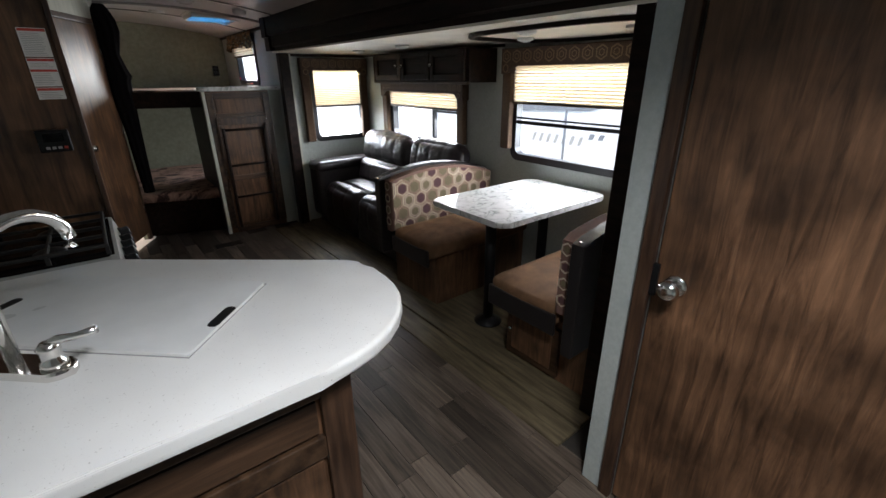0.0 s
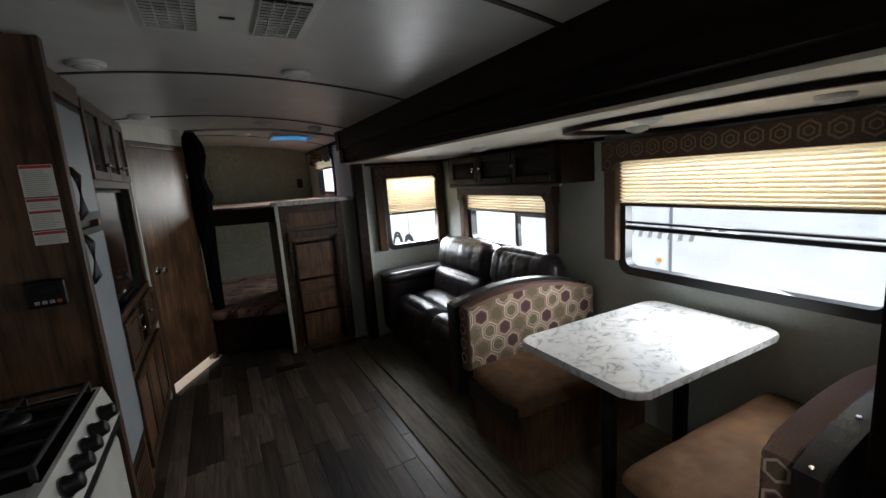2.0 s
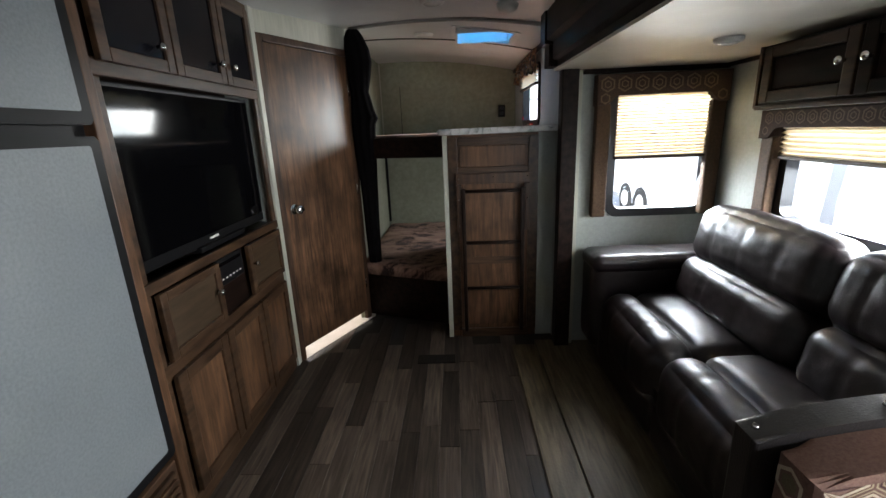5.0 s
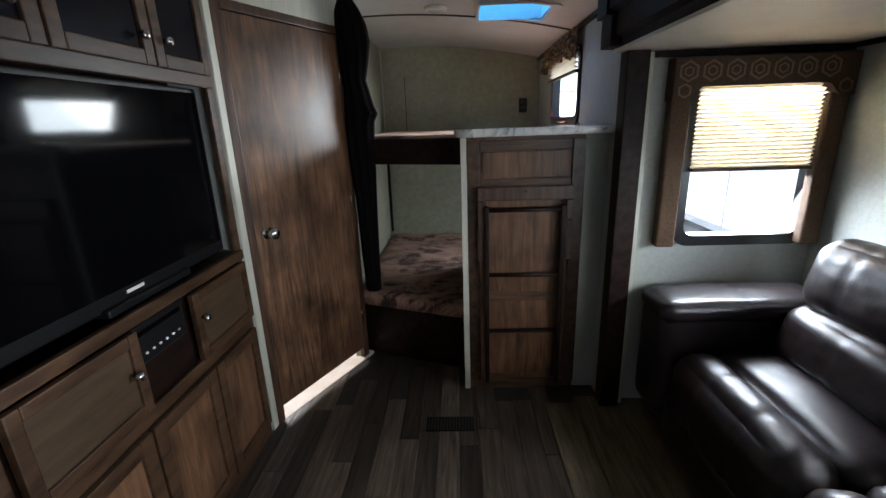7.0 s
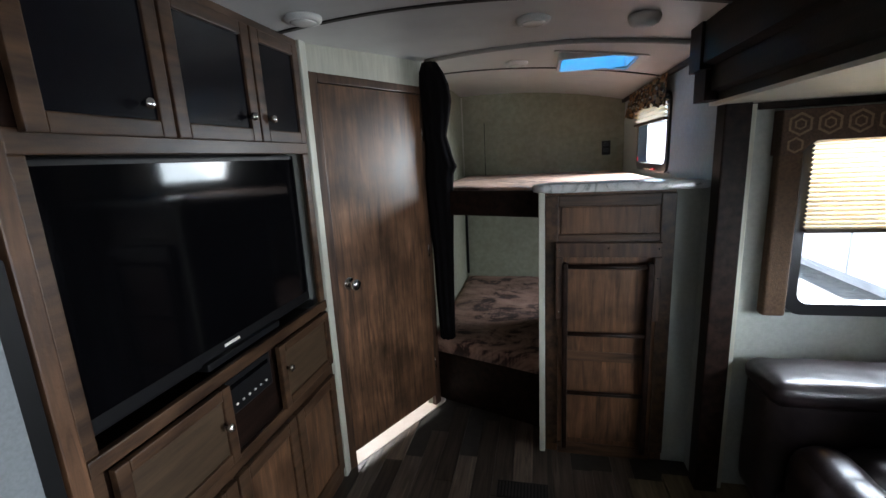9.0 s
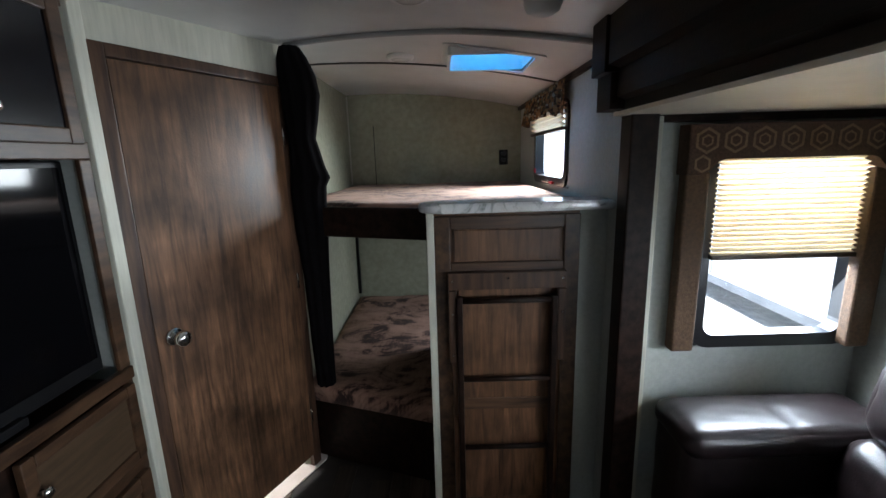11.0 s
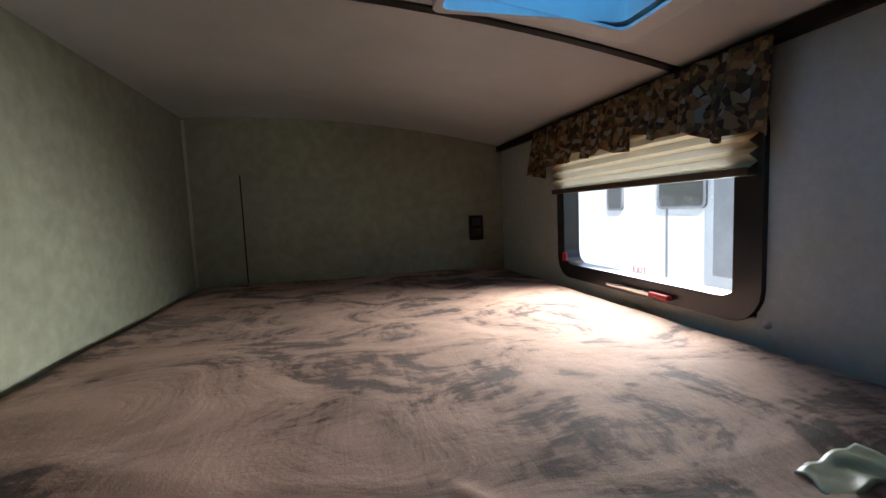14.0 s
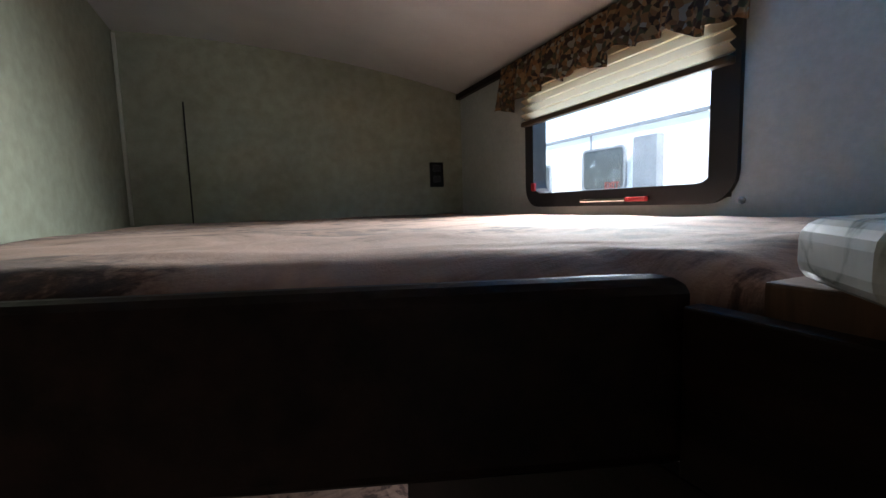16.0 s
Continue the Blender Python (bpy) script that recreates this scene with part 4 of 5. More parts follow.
# media cabinet
mc = thing("media_cabinet", (0.2, 3.45, 0), "built-in walnut media cabinet with smoked glass doors above", "cabinet")
FX = 0.47
box("back_panel", -0.13, 0.30, 2.862, 3.932, 0.0, 2.0, WOOD_D, mc, bev=0)
box("upper_body", 0.302, FX - 0.012, 2.862, 3.932, 1.60, 2.005, WOOD_D, mc)
box("lower_body", 0.302, FX - 0.012, 2.862, 3.932, 0.0, 0.88, WOOD_D, mc)
box("face_rail", FX - 0.01, FX + 0.006, 2.862, 3.932, 1.565, 1.615, FRAMEWOOD, mc)
box("face_rail", FX - 0.01, FX + 0.006, 2.862, 3.932, 1.965, 2.008, FRAMEWOOD, mc)
box("face_rail", FX - 0.01, FX + 0.012, 2.862, 3.932, 0.885, 0.925, FRAMEWOOD, mc)
box("face_rail", FX - 0.01, FX + 0.004, 2.862, 3.932, 0.56, 0.62, FRAMEWOOD, mc)
box("face_rail", FX - 0.01, FX + 0.004, 2.862, 3.932, 0.0, 0.07, FRAMEWOOD, mc)
for y0, y1 in ((2.862, 2.895), (3.89, 3.932)):
    box("face_stile", FX - 0.01, FX + 0.005, y0, y1, 0.925, 1.565, FRAMEWOOD, mc)
    box("face_stile", FX - 0.01, FX + 0.003, y0, y1, 0.07, 0.885, FRAMEWOOD, mc)


def framed_door(parent, x, y0, y1, z0, z1, inner, fw=0.042, nm="door", frame_m=None):
    """A cabinet door that faces +x: four rails round a recessed panel."""
    fm = frame_m or FRAMEWOOD
    d = box(nm, x, x + 0.012, y0 + fw - 0.004, y1 - fw + 0.004, z0 + fw - 0.004, z1 - fw + 0.004, inner, parent, bev=0)
    for a in ((y0, y0 + fw, z0, z1), (y1 - fw, y1, z0, z1), (y0 + fw + 0.0005, y1 - fw - 0.0005, z0, z0 + fw), (y0 + fw + 0.0005, y1 - fw - 0.0005, z1 - fw, z1)):
        box("door_frame", x, x + 0.021, *a, fm, parent, bev=0.004)
    return d


dy = [2.885, 3.24, 3.60, 3.90]
for i in range(3):
    framed_door(mc, FX + 0.007, dy[i] + 0.004, dy[i + 1] - 0.004, 1.605, 1.975, DARKGLASS, nm="glass_door")
for y in (3.15, 3.545, 3.65):
    knob(mc, FX + 0.028, y, 1.682)
framed_door(mc, FX + 0.007, 2.90, 3.27, 0.63, 0.88, TANPANEL, 0.035)
framed_door(mc, FX + 0.007, 3.53, 3.905, 0.63, 0.88, TANPANEL, 0.035)
for y0, y1 in ((2.90, 3.235), (3.245, 3.575), (3.585, 3.905)):
    framed_door(mc, FX + 0.006, y0, y1, 0.08, 0.575, WOOD, 0.05)
knob(mc, FX + 0.028, 3.225, 0.765)
knob(mc, FX + 0.028, 3.56, 0.785)
ra = thing("car_radio", (FX, 3.455, 0.68), "black radio built into the media cabinet", "radio")
box("face", FX - 0.005, FX + 0.012, 3.268, 3.492, 0.762, 0.884, BLACK, ra, bev=0.006)
box("slot", FX + 0.011, FX + 0.014, 3.285, 3.475, 0.85, 0.865, SCREEN, ra, bev=0.001)
for i in range(6):
    box("button", FX + 0.011, FX + 0.016, 3.30 + i * 0.03, 3.308 + i * 0.03, 0.79, 0.796, PAPER, ra, bev=0.001)
tv = thing("television", (0.40, 3.44, 0.926), "flat black television in the media cabinet niche", "television")
box("case", 0.38, 0.43, 2.90, 3.885, 0.94, 1.562, BLACK, tv, bev=0.008, seg=3)
box("screen", 0.4305, 0.434, 2.92, 3.865, 0.985, 1.545, SCREEN, tv, bev=0.001, label="glossy black screen")
box("mark", 0.4305, 0.4325, 3.35, 3.42, 0.962, 0.972, PAPER, tv, bev=0)
box("stand", 0.33, 0.45, 3.25, 3.62, 0.9255, 0.95, BLACK, tv, bev=0.006)

# ---- bunks ----
ub = thing("upper_bunk", (1.4, 5.3, 1.2), "upper bunk with a dark board and brown plush mattress", "bunk bed")


def bunk_front(x):
    """The bunk's front edge slants from the bath wall to the cabinet."""
    return 4.668 - 0.37 * (min(x, 1.40) - 0.80)


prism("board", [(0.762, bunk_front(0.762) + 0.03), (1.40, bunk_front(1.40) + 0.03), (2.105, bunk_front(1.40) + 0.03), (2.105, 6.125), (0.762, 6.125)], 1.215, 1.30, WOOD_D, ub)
# fascia carried up so its near-black wood stands in for the mattress front's shade
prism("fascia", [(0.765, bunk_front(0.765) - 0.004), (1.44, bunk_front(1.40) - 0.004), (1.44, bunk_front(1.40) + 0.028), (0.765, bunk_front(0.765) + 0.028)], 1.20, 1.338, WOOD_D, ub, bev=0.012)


def mattress(parent, x0, x1, y0, y1, z0, z1, seed, amp):
    """A plush mattress with a softly uneven top and rounded rim."""
    bm = bmesh.new()
    nx, ny = 80, 140
    top = []
    for i in range(nx + 1):
        col = []
        for j in range(ny + 1):
            s, t = i / nx, j / ny
            x = x0 + (x1 - x0) * s
            yf = bunk_front(x) + y0 - 0.072 * min(1, max(0, (x - 1.43) / 0.05))
            y = yf + (y1 - yf) * t
            e = min(s * (x1 - x0), (1 - s) * (x1 - x0), t * 1.6, (1 - t) * 1.6)
            rim = 0.022 * (1 - min(e / 0.05, 1)) ** 2
            h = amp * (0.8 * noise.noise((x * 3.5 + seed, y * 3.5, seed)) + 0.5 * noise.noise((x * 9, y * 9 + seed, 0)) + 0.25 * abs(noise.noise((x * 22 + y * 9, y * 6, seed))))
            fold = amp * 0.45 * max(0, 1 - abs(t - 0.06 - 0.03 * math.sin(s * 9)) / 0.03) * (0.5 + noise.noise((x * 4, seed, 0)))
            d = y - yf
            for base, sway, wide in ((0.045, 2.9, 0.013), (0.085, 2.3, 0.015), (0.125, 3.7, 0.012)):
                line = base + 0.02 * math.sin(x * sway + base * 40 + seed)
                fold += amp * 0.8 * math.exp(-((d - line) / wide) ** 2) * min(1, max(0, (x - 1.25) / 0.3)) * (0.6 + noise.noise((x * 5, base * 30, seed)))
            col.append(bm.verts.new((x, y, z1 - rim + h + fold)))
        top.append(col)
    for i in range(nx):
        for j in range(ny):
            bm.faces.new((top[i][j], top[i + 1][j], top[i + 1][j + 1], top[i][j + 1]))
    edge = [top[i][0] for i in range(nx + 1)] + [top[nx][j] for j in range(1, ny + 1)] + [top[i][ny] for i in range(nx - 1, -1, -1)] + [top[0][j] for j in range(ny - 1, 0, -1)]
    low = [bm.verts.new((v.co.x, v.co.y, z0)) for v in edge]
    for i in range(len(edge)):
        j = (i + 1) % len(edge)
        bm.faces.new((edge[i], edge[j], low[j], low[i]))
    bm.faces.new(low)
    return finish("mattress", bm, VELOUR, parent, True, "brown plush mattress with brushed nap")


mattress(ub, 0.765, 2.10, 0.03, 6.122, 1.301, 1.35, 2.0, 0.006)
lb = thing("lower_bunk", (1.1, 5.3, 0), "lower bunk with a dark box and rumpled brown mattress", "bunk bed")
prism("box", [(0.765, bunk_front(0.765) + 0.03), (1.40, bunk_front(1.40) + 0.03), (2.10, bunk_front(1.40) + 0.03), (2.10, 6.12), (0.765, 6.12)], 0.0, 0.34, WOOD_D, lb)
mattress(lb, 0.768, 2.098, 0.0, 6.118, 0.341, 0.43, 7.0, 0.012)
box("corner_strip", 0.764, 0.785, 6.10, 6.126, 0.45, 1.21, BLACK, lb, bev=0.003)
tagged(box("trim_wall_seam", 0.957, 0.962, 6.124, 6.129, 1.35, 1.80, BLACK, bev=0), "thin seam in the beige wallboard", kind="structure")
tagged(box("trim_wall_corner", 0.761, 0.772, 6.117, 6.129, 1.35, 2.02, POST, bev=0.002), "pale corner bead", kind="structure")
ou = thing("wall_socket", (1.97, 6.125, 1.48), "dark wall socket plate on the beige bunk wall", "socket")
box("plate", 1.938, 2.006, 6.118, 6.129, 1.477, 1.592, BLACK, ou, bev=0.004)
for z in (1.50, 1.55):
    box("outlet", 1.952, 1.992, 6.115, 6.119, z, z + 0.028, RUBBER, ou, bev=0.003)

# crumpled plastic packet at the edge of the upper mattress
bm = bmesh.new()
bmesh.ops.create_grid(bm, x_segments=16, y_segments=10, size=0.5)
for v in bm.verts:
    x, y = v.co.x * 0.11, v.co.y * 0.045
    v.co = Vector((1.81 + x + 0.01 * noise.noise((x * 40, y * 40, 1)), 4.492 + y + 0.15 * x, 1.353 + 0.012 * abs(noise.noise((x * 22, y * 22, 3))) + 0.002 * noise.noise((x * 50, y * 50, 7))))
pk = finish("plastic_packet", bm, mat("pale_green_film", (0.24, 0.25, 0.15), 0.4, col2=(0.33, 0.34, 0.24), scale=(30, 30, 30)), None, True)
pm = pk.modifiers.new("thick", "SOLIDIFY")
pm.thickness = 0.004
tagged(pk, "crumpled pale green plastic packet on the mattress edge", "packet")

# wardrobe cabinet under the bunk, with ladder
wc = thing("bunk_cabinet", (1.7, 4.5, 0), "walnut cabinet with pale edge and marbled shelf top at the bunk", "cabinet")
box("body", 1.446, 2.0, 4.285, 4.40, 0.0, 1.34, WOOD, wc, bev=0.002)
# added near-black panels: shade below the shelf top, and they hide the lower window
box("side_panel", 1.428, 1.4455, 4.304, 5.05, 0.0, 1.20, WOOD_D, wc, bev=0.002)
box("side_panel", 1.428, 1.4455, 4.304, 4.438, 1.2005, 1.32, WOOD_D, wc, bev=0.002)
box("pale_edge", 1.416, 1.4445, 4.265, 4.303, 0.0, 1.34, POST, wc, bev=0.004, label="pale grey corner edge")
bm = bmesh.new()
add_prism(bm, [(1.448, 4.385), (1.40, 4.335)] + [(1.466 + 0.078 * math.cos(radians(180 + 90 * i / 8)), 4.298 + 0.08 * math.sin(radians(180 + 90 * i / 8))) for i in range(9)] + [(2.106, 4.218), (2.106, 4.385)], 1.342, 1.378, "z", 0.012, 4)
finish("marbled_top", bm, MARBLE, wc, label="white marbled laminate shelf top")
for a in ((1.446, 1.505, 0.05, 1.325), (1.94, 2.0, 0.05, 1.325)):
    box("stile", a[0], a[1], 4.268, 4.284, a[2], a[3], FRAMEWOOD, wc)
for a in ((1.275, 1.325), (1.105, 1.145), (0.0, 0.06)):
    box("rail", 1.505, 1.94, 4.269, 4.284, a[0], a[1], WOOD_H, wc)
box("drawer_front", 1.52, 1.925, 4.277, 4.283, 1.15, 1.27, WOOD, wc, bev=0.003)
box("door_panel", 1.53, 1.90, 4.272, 4.283, 0.09, 1.08, WOOD, wc, bev=0.006)
box("door_middle_rail", 1.53, 1.90, 4.266, 4.273, 0.52, 0.57, WOOD_H, wc)
la = thing("bunk_ladder", (1.72, 4.25, 0.05), "dark ladder hooked on the front of the bunk cabinet", "ladder")
for x in (1.535, 1.90):
    box("side_rail", x - 0.012, x + 0.012, 4.222, 4.252, 0.06, 1.02, WOOD_D, la, bev=0.006)
for z in (1.0, 0.672, 0.365):
    tube("rung", [(1.535, 4.237, z), (1.90, 4.237, z)], 0.011, WOOD_D, la, 10)
lk = thing("ladder_bracket", (1.72, 4.25, 0.75), "dark wooden frame bracket screwed round the ladder", "bracket")
box("head", 1.493, 1.947, 4.235, 4.267, 1.045, 1.112, TRIM, lk, bev=0.005)
box("arm", 1.493, 1.525, 4.236, 4.266, 0.745, 1.044, TRIM, lk, bev=0.005)
box("arm", 1.915, 1.947, 4.236, 4.266, 0.745, 1.044, TRIM, lk, bev=0.005)
for x, z in ((1.509, 1.08), (1.72, 1.09), (1.93, 1.085), (1.508, 0.95), (1.508, 0.78), (1.931, 0.95)):
    cyl("screw", 0.005, 0.004, 0.004, Matrix.Translation((x, 4.233, z)) @ Matrix.Rotation(radians(90), 4, "X"), CHROME, lk, 8)

# gathered bunk curtain
cu = thing("bunk_curtain", (0.92, 4.5, 0.4), "gathered black curtain hanging beside the bunk opening", "curtain")
PROF = [(2.01, 0.820, 0.900), (1.97, 0.800, 0.925), (1.90, 0.795, 0.955), (1.82, 0.800, 0.965), (1.72, 0.800, 0.945), (1.64, 0.805, 0.925), (1.58, 0.805, 0.940), (1.52, 0.800, 0.955), (1.47, 0.795, 0.975), (1.43, 0.790, 0.955), (1.35, 0.790, 0.950), (1.2, 0.800, 0.945), (1.0, 0.815, 0.935), (0.7, 0.820, 0.925), (0.45, 0.830, 0.920)]
bm = bmesh.new()
rows = []
for i in range(len(PROF) * 4 - 3):
    k, f = divmod(i, 4)
    a, b = PROF[k], PROF[min(k + 1, len(PROF) - 1)]
    z, xl, xr = [a[q] + (b[q] - a[q]) * f / 4 for q in range(3)]
    row = []
    for j in range(36):
        t = 2 * math.pi * j / 36
        ww = 1 + 0.16 * math.sin(9 * t + z * 3) + 0.1 * noise.noise((j * 0.5, z * 8, 0))
        row.append(bm.verts.new(((xl + xr) / 2 + (xr - xl) / 2 * math.cos(t) * (0.9 + 0.1 * ww), 4.64 - 0.05 * max(0, z - 1.6) / 0.4 + 0.04 * ww * math.sin(t), z)))
    rows.append(row)
for a, b in zip(rows, rows[1:]):
    for j in range(36):
        bm.faces.new((a[j], a[(j + 1) % 36], b[(j + 1) % 36], b[j]))
bm.faces.new(rows[0])
bm.faces.new(rows[-1])
finish("cloth", bm, CLOTH, cu, True)
tr = [(0.83, 4.62), (1.57, 4.37), (2.10, 4.25)]
ctk = thing("curtain_track", (1.5, 4.4, 2.0), "bent grey curtain track on the ceiling", "curtain track")
for p, q in zip(tr, tr[1:]):
    pts = [(p[0] + (q[0] - p[0]) * i / 8, p[1] + (q[1] - p[1]) * i / 8) for i in range(9)]
    tube("rail", [(x, y, ceil_z(x) - 0.008) for x, y in pts], 0.011, GREYINK, ctk, 8)

# ---- ceiling fixtures ----
ac = thing("air_conditioner", (1.08, 1.72, 2.0), "white ceiling air conditioner panel with slotted grilles", "air conditioner")
bm = bmesh.new()
add_prism(bm, round_rect(0.85, 1.31, 1.20, 1.88, 0.03), 1.982, 2.03, "z", 0.008, 3)
finish("panel", bm, PLASTIC, ac)
for x0, x1 in ((0.875, 1.005), (1.155, 1.285)):
    box("grille_opening", x0, x1, 1.56, 1.85, 1.9795, 1.982, BLACK, ac, bev=0)
    bm = bmesh.new()
    y = 1.575
    while y < 1.84:
        add_box(bm, x0 + 0.002, x1 - 0.002, y, y + 0.004, 1.975, 1.98, 0, 1)
        y += 0.022
    for x in [x0 + (x1 - x0) * i / 4 for i in range(5)]:
        add_box(bm, x - 0.0015, x + 0.0015, 1.565, 1.845, 1.9745, 1.9795, 0, 1)
    finish("grille", bm, PLASTIC, ac)
bm = bmesh.new()
for i in range(7):
    add_box(bm, 0.98 + i * 0.033, 0.995 + i * 0.033, 1.44, 1.50, 1.9795, 1.982, 0, 1)
finish("vent_slots", bm, BLACK, ac)
box("badge", 1.06, 1.10, 1.72, 1.732, 1.979, 1.982, BLACK, ac, bev=0)


def puck_light(x, y, z, r=0.065, lab="round white ceiling light, switched off"):
    t = thing("ceiling_light", (x, y, z), lab, "ceiling light", "round ceiling lights")
    lathe("rim", [(r, 0.0), (r, -0.008), (r * 0.92, -0.016), (r * 0.75, -0.018)], Matrix.Translation((x, y, z)), PLASTIC, t, 28)
    lathe("lens", [(r * 0.72, -0.017), (r * 0.6, -0.022), (r * 0.3, -0.026), (0.004, -0.027)], Matrix.Translation((x, y, z)), LENSGLASS, t, 28)


for x, y in ((1.80, 1.16), (1.39, 2.46), (0.62, 3.74), (1.40, 4.05), (1.30, 4.86), (1.75, 0.75), (0.62, 2.45)):
    puck_light(x, y, ceil_z(x) - 0.001)
sd = thing("smoke_detector", (1.78, 4.0, ceil_z(1.78)), "round white smoke detector on the ceiling", "smoke detector")
lathe("base", [(0.055, 0.0), (0.055, -0.012), (0.048, -0.03), (0.03, -0.04), (0.005, -0.041)], Matrix.Translation((1.78, 4.0, ceil_z(1.78))), PLASTIC, sd, 28)
for x, y in ((2.52, 3.36), (2.46, 2.6), (2.70, 1.66), (2.37, 1.36), (2.62, 0.93)):
    puck_light(x, y, 1.659, 0.05)
# oval dark trim on the slide-out ceiling above the table
ov = [(2.61 + 0.40 * math.copysign(abs(math.cos(radians(a))) ** 0.6, math.cos(radians(a))), 1.20 + 0.60 * math.copysign(abs(math.sin(radians(a))) ** 0.6, math.sin(radians(a)))) for a in range(0, 360, 8)]
iv = [(2.61 + (x - 2.61) * 0.93, 1.20 + (y - 1.20) * 0.955) for x, y in ov]
ring_plate("trim_ceiling_oval", ov, iv, 1.640, 1.659, WOOD_D, None, "z")
tagged(bpy.data.objects["trim_ceiling_oval"], "dark oval trim on the slide-out ceiling", kind="structure")

# ---- overhead cabinet ----
oc = thing("overhead_cabinet", (2.84, 2.8, 1.405), "dark walnut overhead cabinet with paired doors above the sofa", "cabinet")
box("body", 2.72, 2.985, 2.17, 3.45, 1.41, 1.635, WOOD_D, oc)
box("end_panel", 2.712, 2.983, 3.4515, 3.47, 1.405, 1.636, FRAMEWOOD, oc)
box("light_rail", 2.705, 2.73, 2.17, 3.45, 1.398, 1.415, FRAMEWOOD, oc)
# far door frame lighter, near ones near-black: light and shade put into the wood
for y0, y1 in ((2.20, 2.60), (2.61, 3.00), (3.01, 3.42)):
    for a in ((y0, y0 + 0.045, 1.425, 1.625), (y1 - 0.045, y1, 1.425, 1.625), (y0 + 0.046, y1 - 0.046, 1.425, 1.465), (y0 + 0.046, y1 - 0.046, 1.585, 1.625)):
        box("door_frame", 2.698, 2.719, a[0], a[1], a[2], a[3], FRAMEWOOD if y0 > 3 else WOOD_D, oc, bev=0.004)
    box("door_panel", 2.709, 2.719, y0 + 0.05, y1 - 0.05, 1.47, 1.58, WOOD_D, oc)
for y in (3.05, 2.96, 2.57):
    knob(oc, 2.698, y, 1.53, (-1, 0, 0))

# ---- sofa ----
so = thing("sofa", (2.6, 3.2, 0.02), "dark brown-black leather two-seat sofa with padded arms", "sofa")
box("base", 2.30, 2.96, 2.36, 4.06, 0.03, 0.30, LEATHER, so, bev=0.02, seg=3)
puff("arm", 2.24, 2.93, 3.86, 4.10, 0.10, 0.65, LEATHER, so, r=0.06, n=16, bulge=0.006, seed=3, wrinkle=0.003)
puff("arm_pad", 2.235, 2.93, 3.845, 4.105, 0.57, 0.672, LEATHER, so, r=0.045, n=30, bulge=0.006, seed=4, wrinkle=0.003, grooves=(2.60,), gaxis=0)
puff("arm", 2.24, 2.93, 2.33, 2.50, 0.10, 0.62, LEATHER, so, r=0.06, n=12, bulge=0.006, seed=5)
for y0, y1, s in ((3.18, 3.86, 1), (2.50, 3.175, 2)):
    puff("seat_roll", 2.275, 2.475, y0, y1, 0.16, 0.475, LEATHER, so, r=0.09, n=36, bulge=0.018, seed=s, wrinkle=0.004, grooves=(y0 + (y1 - y0) * 0.33, y0 + (y1 - y0) * 0.68))
    puff("seat_cushion", 2.455, 2.80, y0, y1, 0.27, 0.47, LEATHER, so, r=0.06, n=20, bulge=0.022, seed=s + 30, wrinkle=0.005)
    puff("seat_front", 2.27, 2.36, y0 + 0.005, y1 - 0.005, 0.06, 0.25, LEATHER, so, r=0.03, n=12, bulge=0.008, seed=s + 7, wrinkle=0.003)
TILTB = Matrix.Translation((2.75, 0, 0.45)) @ Matrix.Rotation(radians(13), 4, "Y") @ Matrix.Translation((-2.75, 0, -0.45))
for y0, y1, s in ((3.02, 3.86, 11), (2.36, 3.01, 12)):
    puff("back_cushion", 2.66, 2.86, y0, y1, 0.66, 0.955, LEATHER, so, r=0.085, n=40, bulge=0.02, seed=s, wrinkle=0.005, turn=TILTB, grooves=(y0 + (y1 - y0) * 0.25, y0 + (y1 - y0) * 0.5, y0 + (y1 - y0) * 0.75))
    puff("lumbar_cushion", 2.645, 2.86, y0 + 0.01, y1 - 0.01, 0.43, 0.68, LEATHER, so, r=0.075, n=34, bulge=0.02, seed=s + 5, wrinkle=0.005, turn=TILTB, grooves=(y0 + (y1 - y0) * 0.33, y0 + (y1 - y0) * 0.66))

# ---- dinette ----


